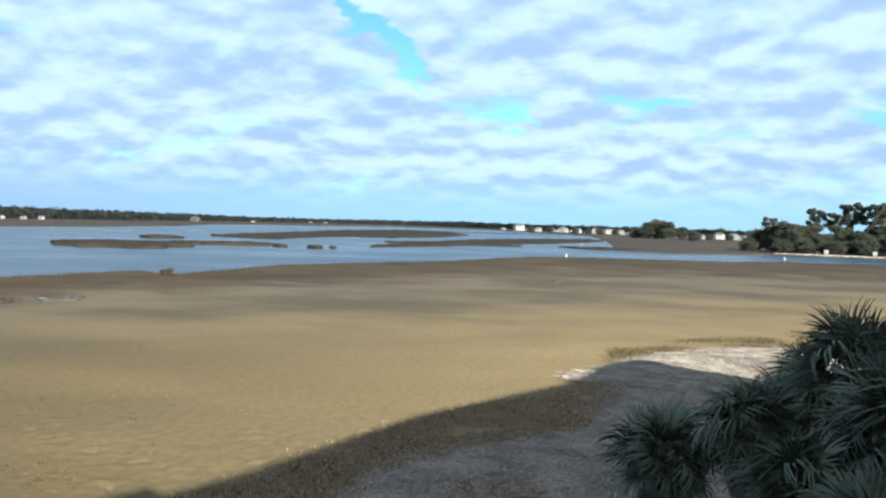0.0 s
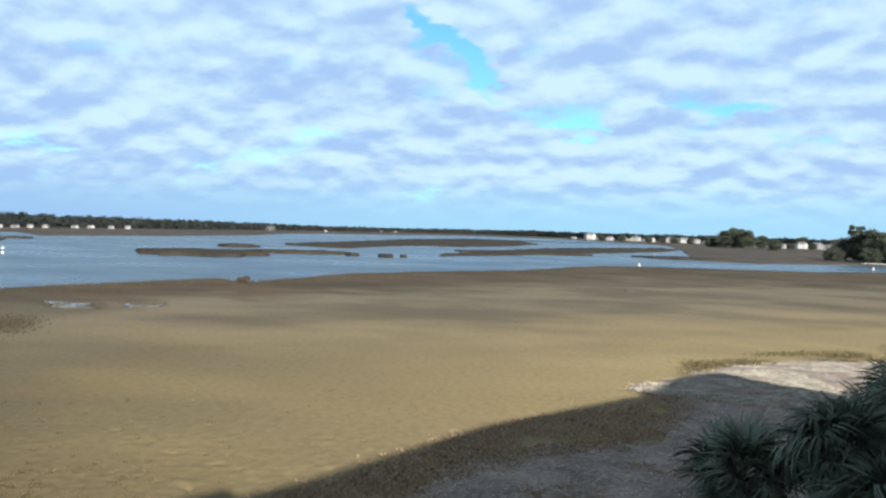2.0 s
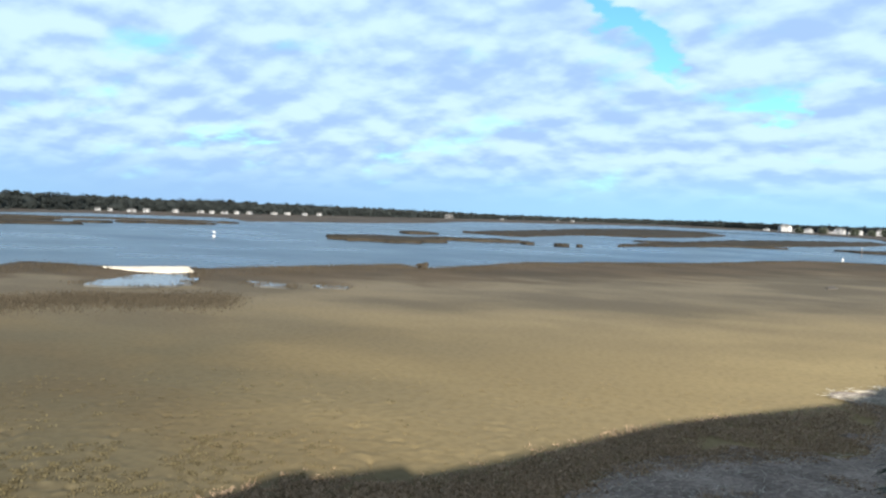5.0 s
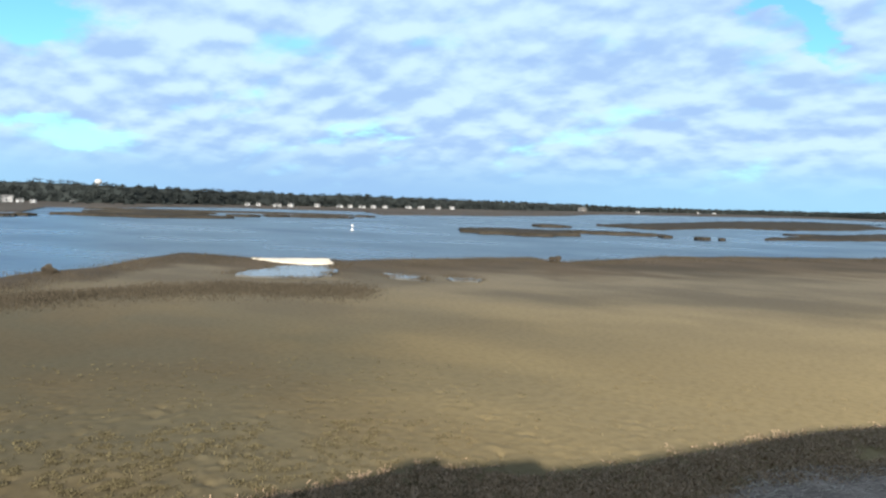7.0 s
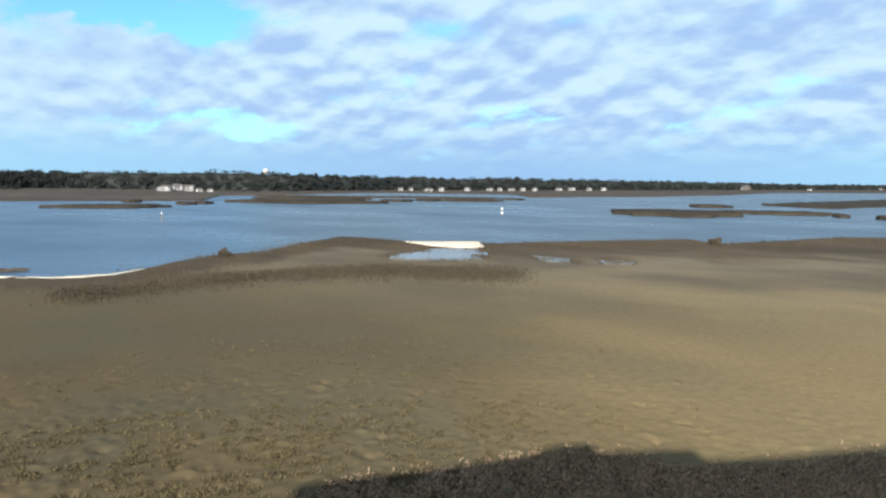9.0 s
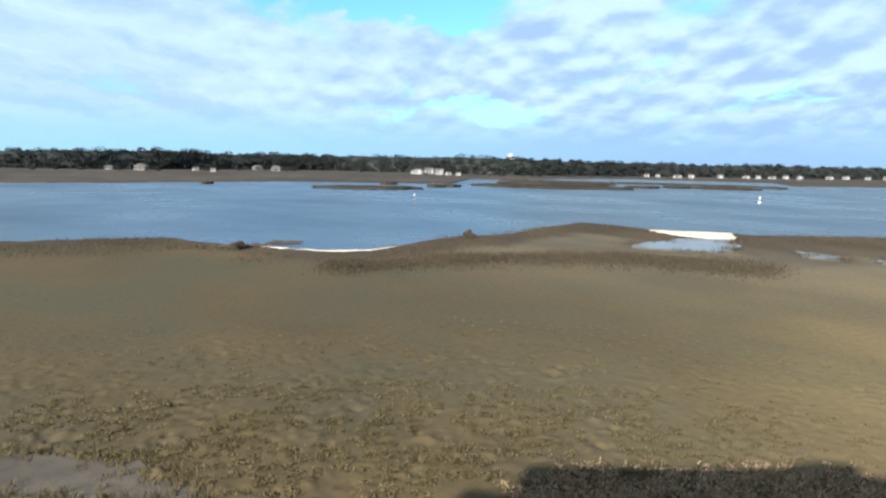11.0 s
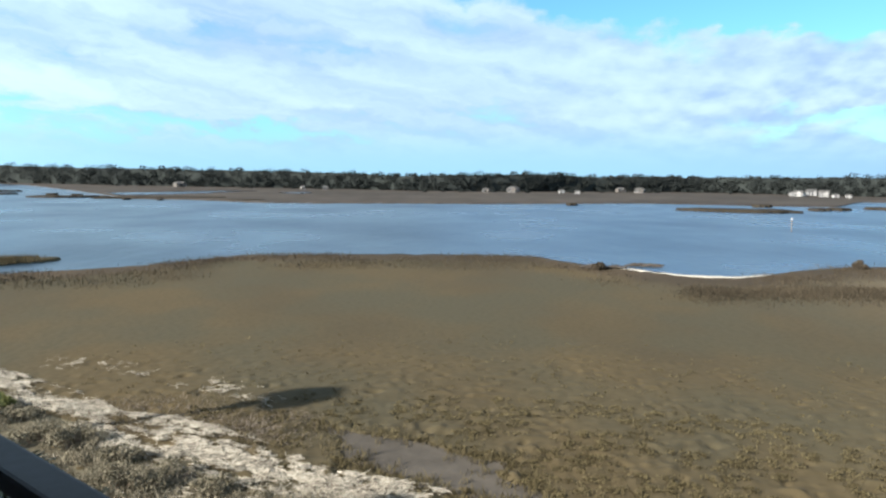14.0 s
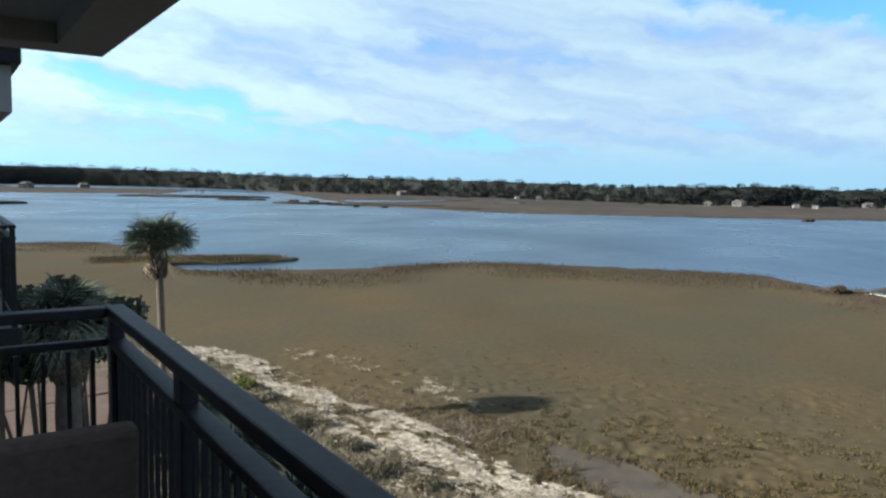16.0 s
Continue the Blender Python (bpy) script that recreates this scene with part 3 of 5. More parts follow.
ISLES = ((19, 28, 241, 284, 0.8), (12.9, 20, 278, 300, 0.6), (11.9, 12.9, 273, 281, 0.6), (9.3, 10.4, 267, 276, 0.7), (8.2, 8.7, 272, 278, 0.5), (19.6, 22.4, 338, 358, 0.8), (45.6, 56.6, 312, 352, 0.7),
         (47, 55, 372, 400, 0.5), (43.3, 45.6, 350, 366, 0.6), (41.0, 43.0, 362, 384, 0.6), (36.4, 41.4, 366, 392, 0.5), (34.6, 36.2, 404, 420, 0.5), (58.2, 59.6, 308, 321, 0.6), (61.4, 69.0, 268, 284, 0.6),
         (63.2, 64.4, 322, 338, 0.8), (59.4, 60.8, 300, 312, 0.6), (76.9, 77.7, 300, 307, 0.7), (117.3, 120.6, 425, 440, 0.5), (113.6, 114.4, 372, 382, 0.5), (111.6, 112.2, 368, 378, 0.5), (133.4, 137, 330, 350, 0.6),
         (104, 111.6, 350, 363, 0.5), (112.4, 116.4, 368, 384, 0.5), (114.8, 115.5, 416, 424, 0.5), (101, 104, 318, 328, 0.4), (117.2, 126.5, 478, 520, 0.6), (113.3, 114.0, 400, 409, 0.5), (110.2, 110.8, 338, 344, 0.5), (108.0, 108.5, 330, 335, 0.4), (36, 55, 420, 436, 0.4), (-16, -9.4, 366, 398, 0.5), (-6, 4, 362, 380, 0.5))
for k, isle in enumerate(ISLES):
    island(*isle, seed=k + 1)
island(116.0, 129.5, 99, 107, 0.05, seed=60, mat=MARSH)


def patch(name, spots, z, mat, label, category, wobble=0.5, kind="structure", domed=0.0):
    """A flat patch of ground with a ragged outline through a few corners (azimuth, distance)."""
    rim = [polar(a, r) for a, r in spots]
    edge = []
    for a, b in zip(rim, rim[1:] + rim[:1]):
        count = max(4, int((b - a).length / 0.8))
        for k in range(count):
            spot = a.lerp(b, k / count)
            spot += Vector((noise.noise(spot * 0.5), noise.noise(spot * 0.5 + Vector((9, 4, 2))), 0)) * wobble * 1.6
            spot += Vector((noise.noise(spot * 1.9), noise.noise(spot * 1.9 + Vector((9, 4, 2))), 0)) * wobble * 0.8
            edge.append(spot)
    bm = bmesh.new()
    top = [bm.verts.new((s.x, s.y, z)) for s in edge]
    foot = [bm.verts.new((s.x, s.y, z - 0.25)) for s in edge]
    caps = [bm.faces.new(top)]
    for k in range(len(edge)):
        j = (k + 1) % len(edge)
        bm.faces.new((foot[k], foot[j], top[j], top[k]))
    bmesh.ops.triangulate(bm, faces=caps)
    bmesh.ops.recalc_face_normals(bm, faces=bm.faces)
    ob = new(name, bm_mesh(name, bm, mat))
    return tagged(ob, label, category, kind=kind)


def ribbon(line, side=1.0):
    """Corners of a patch along a line of (azimuth, distance, half width)."""
    return [(a, r + w) for a, r, w in line] + [(a, r - w) for a, r, w in reversed(line)]


WRACK_LINE = ((126, 50.5, 1.2), (123, 45.8, 1.4), (118.6, 42, 1.1), (115.5, 37.7, 1.1), (112.8, 33.6, 1.4), (111.2, 30.8, 1.5), (107.3, 28.6, 1.8), (104, 26.8, 1.7), (101.5, 25.5, 1.6), (98.5, 24.3, 1.1), (95.3, 23.4, 0.7), (90, 22.9, 0.4), (84, 22.0, 0.35))
FLAT = ((8.3, 27.0), (5.3, 31.5), (-3.5, 35.9), (-11.3, 38.7), (-11.3, 41.6), (-12.9, 48.0), (-9.6, 51.0), (-14.1, 58.8), (-17, 64.5), (-22, 71.2), (-26.4, 75.2), (-33, 79), (-42, 76), (-42, 20), (-10, 18), (8, 21))
POOL = ((97, 31), (92.4, 29.2), (88.2, 28.2), (84.5, 26.8), (81.6, 26.3), (82, 25), (79, 24), (76.8, 22.8), (77.3, 22.2), (82.7, 22.9), (87, 23.8), (92, 24.9), (94.3, 26.2), (95.4, 28))
SCRUB = ((128, 52), (123.4, 44), (119, 40.5), (116.5, 36.5), (114, 33), (111, 28.6), (107.5, 26.5), (105, 25.2), (102, 23.9), (97, 23.2), (92, 22.6), (86, 21.6), (80, 20.6), (78, 12), (100, 8), (130, 8), (150, 20), (140, 60))
patch("ground_wrack_flat", FLAT, 0.16, WRACK_BED, "greyish flat of matted dead reed and sand", "ground", 0.7)
patch("ground_scrub", SCRUB, 0.16, SCRUB_BED, "rough olive and brown scrub ground above the marsh", "ground", 0.5)
patch("ground_mud_pool", POOL, 0.06, MUD, "bare grey mud runnel between grass clumps", "ground", 0.35)
STREAKS = (((115.2, 45.6), (113.2, 44.6), (111.4, 42.6), (112.6, 43.0), (114.6, 44.6)), ((110.8, 42.0), (109.0, 41.2), (109.3, 40.4), (110.8, 41.2)), ((106.8, 38.4), (104, 37.0), (101.4, 35.2), (101.8, 34.9), (104.2, 36.4), (106.6, 37.6)), ((103.2, 35.0), (101.0, 33.8), (101.3, 33.4), (103.2, 34.4)))
patch("ground_litter", ((127, 42), (128, 31), (134, 28), (142, 30), (140, 44), (133, 47)), 0.21, LITTER, "reddish brown ground strewn with pine litter", "ground", 0.8)
BEACH = ((43.8, 119.4), (41, 119.6), (37.9, 120.8), (37.8, 112.0), (39.6, 111.2), (41.2, 113.0), (42.6, 116.6))
patch("ground_beach", BEACH, 0.44, SAND, "small white sand beach at the creek", "beach", 0.4)
patch("ground_beach_strip", ribbon(((63.0, 87.4, 0.3), (65, 83.6, 0.5), (67, 82.6, 0.6), (69.3, 82.8, 0.6), (71.5, 84.8, 0.5), (73.6, 87.4, 0.3))), 0.27, SAND, "narrow strip of pale sand at the waterline", "beach", 0.25)
POOLS = (((45.6, 97.5), (43.4, 103), (41, 109.5), (38.0, 110.6), (37.6, 104), (38.0, 96), (40, 94), (43.4, 94.6)), ((33.4, 101), (30.8, 98), (30.6, 93.8), (33, 95.5)), ((28.6, 98), (26.6, 97), (26.8, 94.6), (28.6, 95.6)))
for spots in POOLS:
    patch("water_pool", spots, 0.26, STILL, "shallow pool of still tide water in the marsh", "water", 1.0)
patch("ground_bare_flat", ((-8.6, 145), (-9.2, 149), (-9.5, 143), (-8.9, 141)), 0.10, MUD, "small pale bare spot in the marsh", "ground", 0.5)
for spots in (((117.4, 720), (121, 790), (126, 840), (134, 850), (135, 1060), (124, 1060), (119, 860)), ((111.6, 440), (108, 452), (104, 490), (101.5, 512), (104, 468), (107.5, 412), (110.6, 398)), ((99.6, 455), (97.6, 470), (98.0, 440)), ((-9.5, 980), (-2, 1000), (4, 900), (-2, 860))):
    patch("water_far_channel", spots, 0.30, WATER, "pale strip of water behind the far marsh", "water", 3.0)
patch("ground_boat_beach", ((-24.2, 423), (-26, 429), (-31, 440), (-40, 450), (-40, 440), (-31, 430), (-26.5, 421)), 0.42, SAND, "pale sandy shore below the trees", "beach", 1.0)


# ---- grass and reed, far too many to count ----
def inside(spots, pts):
    """Which points (n, 2) lie in the outline of (azimuth, distance) corners."""
    rim = np.array([polar(a, r)[:2] for a, r in spots])
    hit = np.zeros(len(pts), bool)
    for a, b in zip(rim, np.roll(rim, -1, 0)):
        cross = (a[1] > pts[:, 1]) != (b[1] > pts[:, 1])
        hit ^= cross & (pts[:, 0] < (b[0] - a[0]) * (pts[:, 1] - a[1]) / (b[1] - a[1] + 1e-9) + a[0])
    return hit


def scatter(count, az0, az1, r0, r1, power=1.0):
    """Random places in a sector, denser towards its near side for a power above one."""
    az = np.radians(rng.uniform(az0, az1, count))
    r = r0 + (r1 - r0) * rng.uniform(0, 1, count) ** power
    return np.stack([-np.sin(az) * r, np.cos(az) * r], -1)


def blades(name, pts, z, count, high, wide, reach, mat, label, category, lean=0.35):
    """Tufts of narrow blades: count a tuft, each one bent triangle pair."""
    n = len(pts) * count
    root = np.repeat(pts, count, 0) + rng.normal(0, reach, (n, 2))
    turn, h = rng.uniform(0, math.tau, n), np.repeat(rng.uniform(0.6, 1.3, len(pts)), count) * rng.uniform(0.6, 1.2, n) * high
    w = wide * rng.uniform(0.6, 1.4, n)
    side = np.stack([np.cos(turn), np.sin(turn)], -1)
    tilt = rng.normal(0, lean, (n, 2)) * h[:, None]
    base = np.full(n, z)
    a = np.c_[root - side * w[:, None] / 2, base]
    b = np.c_[root + side * w[:, None] / 2, base]
    mid = np.c_[root + tilt * 0.4 + side * w[:, None] * 0.4, base + h * 0.6]
    mid2 = np.c_[root + tilt * 0.4 - side * w[:, None] * 0.4, base + h * 0.6]
    tip = np.c_[root + tilt, base + h]
    verts = np.stack([a, b, mid, mid2, tip], 1).reshape(-1, 3)
    me = bpy.data.meshes.new(name)
    k = np.arange(n) * 5
    quads, tris = np.stack([k, k + 1, k + 2, k + 3], -1), np.stack([k + 3, k + 2, k + 4], -1)
    me.vertices.add(len(verts))
    me.vertices.foreach_set("co", verts.ravel())
    loops = np.concatenate([np.c_[quads, tris].ravel()])
    me.loops.add(len(loops))
    me.loops.foreach_set("vertex_index", loops)
    me.polygons.add(2 * n)
    starts = (np.arange(n)[:, None] * 7 + [0, 4]).ravel()
    me.polygons.foreach_set("loop_start", starts)
    me.update(calc_edges=True)
    me.materials.append(mat)
    return tagged(new(name, me), label, category, kind="stuff")


def patchy(pts, scale, level, seed=0.0):
    """Which points lie in the denser blotches of a noise."""
    return np.array([noise.noise(Vector((x * scale, y * scale, seed))) for x, y in pts]) > level


wrack_area = ribbon(WRACK_LINE)


def tussocks(az0, az1, r0, r1, wide, deep):
    """The grassy skin of the near marsh: soft mounds with small pits between them, open where mud shows."""
    azs, rs = np.linspace(az0, az1, wide), np.linspace(r0, r1, deep)
    grid_az, grid_r = np.meshgrid(azs, rs)
    pts = np.stack([-np.sin(np.radians(grid_az)) * grid_r, np.cos(np.radians(grid_az)) * grid_r], -1).reshape(-1, 2)
    fade = (np.interp(grid_r, (24, 30, r1 - 4), (1, 0.75, 0.0)) * np.interp(grid_az, (0, 25, 60, 90), (0.4, 0.7, 1.0, 1.25))).ravel()
    z = np.empty(len(pts))
    for k, (x, y) in enumerate(pts):
        spot = Vector((x, y, 0.0))
        soft = noise.noise(spot * 0.9)
        lumps = noise.noise(spot * 0.45 + Vector((4, 7, 2)))
        pit = noise.noise(Vector((x * 1.7, y * 1.7, 5.0)))
        z[k] = 0.05 * soft + 0.02 * noise.noise(spot * 2.6) + (0.25 * max(0.0, pit - 0.05) - 0.9 * max(0.0, -pit - 0.36)) * max(0.0, min(1.0, 0.55 + lumps * 1.6))
    z = 0.12 + z * fade + 0.06 * np.array([noise.noise(Vector((x, y, 0)) * 0.12) for x, y in pts])
    z -= 0.35 * np.clip(1 - np.minimum((grid_r - r0) / 3, np.minimum(grid_az - az0, az1 - grid_az) / 3).ravel(), 0, 1)
    z -= 0.2 * np.clip(1 - (r1 - grid_r) / 16, 0, 1).ravel()
    torn = pts + np.array([[noise.noise(Vector((x * 0.9, y * 0.9, 3))), noise.noise(Vector((x * 0.9, y * 0.9, 8)))] for x, y in pts]) * 0.9
    z[inside(POOL, torn)] -= 0.22
    z[inside(FLAT, pts)] -= 0.14
    z = z.reshape(deep, wide)
    z[1:-1, 1:-1] = (z[1:-1, 1:-1] * 2 + z[:-2, 1:-1] + z[2:, 1:-1] + z[1:-1, :-2] + z[1:-1, 2:]) / 6
    k = np.arange(wide - 1)[None, :] + np.arange(deep - 1)[:, None] * wide
    faces = np.stack([k, k + 1, k + wide + 1, k + wide], -1).reshape(-1, 4)[:, ::-1]
    me = mesh_of("marsh_grass", np.c_[pts, z.ravel()], faces, MARSH, smooth=True)
    me.flip_normals() if me.polygons[0].normal.z < 0 else None
    return tagged(new("marsh_grass", me), "soft low tussocks of straw and olive marsh grass", "grass", kind="stuff")


tussocks(-10, 126, 18, 54, 900, 300)
land = np.concatenate([scatter(34000, 26, 110, 19.5, 34, 1.5), scatter(9000, -8, 114, 19, 48, 1.3)])
bare = inside(FLAT, land) | inside(SCRUB, land) | inside(POOL, land) | inside(wrack_area, land)
tuft = patchy(land, 2.0, 0.06, 5.0) & patchy(land, 0.45, -0.2, 2.0)
land = land[~bare & tuft]
straw = land[:, 0] * 0.9 + land[:, 1] * 0.45 + rng.normal(0, 7, len(land)) > -5
blades("cordgrass", land[~straw], 0.15, 8, 0.075, 0.04, 0.10, TUSSOCK, "tussocks of brown and olive winter cordgrass on the marsh", "grass", lean=0.4)
blades("straw_grass", land[straw], 0.10, 5, 0.09, 0.03, 0.10, MARSH, "pale straw-coloured cordgrass on the marsh", "grass")
strip_az = rng.uniform(-28, -13.5, 2600)
strip_r = np.interp(strip_az, (-33, -26.4, -22, -17, -14.1, -9.6), (79, 75.2, 71.2, 64.5, 58.8, 51)) + rng.uniform(0, 1, 2600) ** 1.5 * 6 + 1.0
strip = np.stack([-np.sin(np.radians(strip_az)) * strip_r, np.cos(np.radians(strip_az)) * strip_r], -1)
blades("olive_grass", strip[patchy(strip, 0.2, -0.12, 1.0)], 0.02, 8, 0.16, 0.06, 0.6, OLIVE_BLADE, "taller olive grass behind the reed flat", "grass")
brink = []
for spots in (POOL,):
    edge = [polar(a, r) for a, r in spots]
    for a, b in zip(edge, edge[1:] + edge[:1]):
        for k in range(int((b - a).length * 14)):
            spot = a.lerp(b, rng.uniform())
            if noise.noise(spot * 0.8) > -0.2:
                brink.append((spot.x + rng.normal(0, 0.35), spot.y + rng.normal(0, 0.35)))
blades("runnel_grass", np.array(brink), 0.06, 12, 0.26, 0.028, 0.13, TUSSOCK, "olive grass tufts hanging over the mud runnel", "grass", lean=0.5)
# sedge coloured to brown the building's shade, plus brown patches on the reed flat
SHADE_BELT = ((54, 22), (48, 24.6), (40, 25.5), (30, 28), (20, 27.6), (12, 30.6), (5, 36), (-3, 42), (-8, 45.5), (-11.5, 50.5), (-14, 49), (-12.4, 41), (-11, 38), (-3, 34), (6, 30), (9, 21), (40, 18), (54, 19))
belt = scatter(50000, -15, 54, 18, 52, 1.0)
belt = belt[inside(SHADE_BELT, belt + rng.normal(0, 0.35, belt.shape)) & patchy(belt, 0.5, -0.42, 9.0)]
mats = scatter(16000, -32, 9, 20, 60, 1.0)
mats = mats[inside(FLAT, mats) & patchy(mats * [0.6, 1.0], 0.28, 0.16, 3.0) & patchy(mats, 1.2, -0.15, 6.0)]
blades("brown_sedge", np.concatenate([belt, mats]), 0.14, 8, 0.10, 0.05, 0.16, SEDGE_AND_SHADE, "low brown sedge tinting the building's shade and the reed flat", "grass", lean=0.9)
rim_az = np.repeat(np.arange(-30, 136, 0.1), 8)
rim_r = np.array([shore_wobble(a) for a in rim_az]) - rng.uniform(0, 1, len(rim_az)) ** 2.2 * 14.0
rim = np.stack([-np.sin(np.radians(rim_az)) * rim_r, np.cos(np.radians(rim_az)) * rim_r], -1)
sandy = ((rim_az > 122.5) & (rim_az < 126)) | ((rim_az > 63.5) & (rim_az < 73)) | ((rim_az > 37.6) & (rim_az < 44))
blades("shore_grass", rim[~sandy & patchy(rim, 0.13, -0.1)], 0.14, 6, 0.28, 0.05, 1.5, SHORE_BLADE, "taller brown cordgrass along the creek edge", "grass", lean=0.25)
spit = scatter(1500, 116.4, 129, 99.5, 106.5)
blades("spit_grass", spit, -0.05, 8, 0.36, 0.05, 0.8, MARSH, "tall brown cordgrass on a low spit in the creek", "grass", lean=0.22)
band_az = rng.uniform(35, 68, 5200)
band_r = np.interp(band_az, (35, 45, 55, 62, 68), (82, 84, 82, 77, 72)) + rng.normal(0, 3.2, 5200)
band = np.stack([-np.sin(np.radians(band_az)) * band_r, np.cos(np.radians(band_az)) * band_r], -1)
blades("dark_cordgrass", band[patchy(band, 0.09, -0.2, 4.0)], 0.02, 7, 0.22, 0.06, 1.2, SHORE_BLADE, "belt of darker brown cordgrass in the marsh", "grass", lean=0.3)
fringe = []
for spots in POOLS + (BEACH,):
    rim = [polar(a, r) for a, r in spots]
    for a, b in zip(rim, rim[1:] + rim[:1]):
        for k in range(int((b - a).length * 5)):
            spot = a.lerp(b, rng.uniform())
            if noise.noise(spot * 0.35) > 0.02:
                fringe.append((spot.x + rng.normal(0, 0.7), spot.y + rng.normal(0, 0.7)))
blades("pool_grass", np.array(fringe), 0.2, 10, 0.32, 0.06, 0.6, SHORE_BLADE, "tufts of brown grass round the pools and the beach", "grass", lean=0.3)
bush = scatter(2600, 78, 128, 12, 50, 1.0)
bush = bush[inside(SCRUB, bush)]
blades("scrub_grass", bush[patchy(bush, 0.3, -0.25)], 0.08, 34, 0.36, 0.03, 0.3, SCRUB_BLADE, "tangled olive scrub grass on the bank", "grass", lean=0.55)
dead = np.concatenate([scatter(90, 97.5, 104, 28.5, 32), scatter(90, 104, 114, 31, 36)])
blades("dead_brush", dead, 0.06, 20, 0.24, 0.02, 0.5, TWIG, "grey dead brush standing behind the wrack", "brush", lean=0.6)


def sticks(name, pts, z, mat, label, long=0.3, wide=0.008):
    """Loose flat stalks of dead reed, each a low ridge of two faces."""
    n = len(pts)
    turn, length = rng.normal(radians(55), 0.75, n), rng.uniform(0.3, 1.0, n) * long
    along = np.stack([np.cos(turn), np.sin(turn)], -1) * length[:, None]
    side = np.stack([-np.sin(turn), np.cos(turn)], -1) * rng.uniform(0.5, 1.5, n)[:, None] * wide
    low = z + rng.uniform(0, 0.06, n)
    rise = rng.normal(0, 0.05, n)
    verts = np.stack([np.c_[pts - along - side, low], np.c_[pts - along + side, low], np.c_[pts + along + side, low + rise], np.c_[pts + along - side, low + rise],
                      np.c_[pts - along, low + wide], np.c_[pts + along, low + rise + wide]], 1).reshape(-1, 3)
    k = np.arange(n)[:, None] * 6
    faces = np.concatenate([k + [0, 3, 5, 4], k + [4, 5, 2, 1]])
    me = mesh_of(name, verts, faces, mat)
    return tagged(new(name, me), label, "reed", kind="stuff")


lie = scatter(700000, 78, 127, 20, 56, 1.0)
lie = lie[inside(ribbon([(a, r, w * 1.9 + 0.5) for a, r, w in WRACK_LINE]), lie)]
core = np.where(inside(wrack_area, lie), 0.12, 0.30)
thick = np.array([0.8 * noise.noise(Vector(((0.53 * x + 0.85 * y) * 0.25, (0.85 * x - 0.53 * y) * 0.6, 1))) + 0.6 * noise.noise(Vector(((0.53 * x + 0.85 * y) * 0.9, (0.85 * x - 0.53 * y) * 2.4, 2))) + 0.6 * noise.noise(Vector(((0.53 * x + 0.85 * y) * 1.7, (0.85 * x - 0.53 * y) * 4.2, 6))) for x, y in lie])
lie = lie[thick > core + np.interp(np.degrees(np.arctan2(-lie[:, 0], lie[:, 1])), (100, 112), (0.04, -0.1)) + rng.normal(0, 0.16, len(lie))]
stray = scatter(16000, 78, 127, 12, 54, 1.0)
stray = stray[inside(SCRUB, stray) & patchy(stray, 0.4, 0.22)][:1500]
thin = scatter(60000, 98, 118, 31, 47, 1.0)
thin = thin[np.any([inside(spots, thin + rng.normal(0, 0.5, thin.shape)) for spots in STREAKS], 0) & patchy(thin, 0.9, 0.05, 4.0)][::2]
sticks("wrack_reed", np.concatenate([lie, stray, thin]), 0.17, STICK, "bleached dead reed stalks washed up in a line", 0.26, 0.009)
lie = scatter(60000, -42, 8, 18, 80, 1.0)
bank = scatter(90000, -32, -8, 50, 78, 1.0)
bank = bank[inside(FLAT, bank + rng.normal(0, 0.6, bank.shape)) & patchy(bank * [0.5, 1.4], 0.35, 0.0, 7.0)]
sticks("flat_reed", np.concatenate([lie[inside(FLAT, lie)][:22000], bank]), 0.15, STICK, "dead reed stalks matted over the flat", 0.25, 0.009)

# ---- trees ----
TREE_LINE = ((-62, 520, 22), (-36, 520, 22), (-24, 1250, 15), (-6, 1500, 15), (-2, 2200, 16), (9, 1800, 11), (15, 1400, 10.5), (20, 1100, 12), (29, 900, 13.2), (35, 780, 13.4), (45, 690, 13.4), (53, 575, 14.4), (58, 565, 15.6),
             (63, 650, 15.2), (73, 650, 14.4), (80, 560, 15.4), (90, 545, 13.6), (98, 650, 16.2), (105, 660, 17.4), (115, 800, 18.9), (125, 1100, 26.2), (133, 1150, 29.4), (150, 1150, 25))


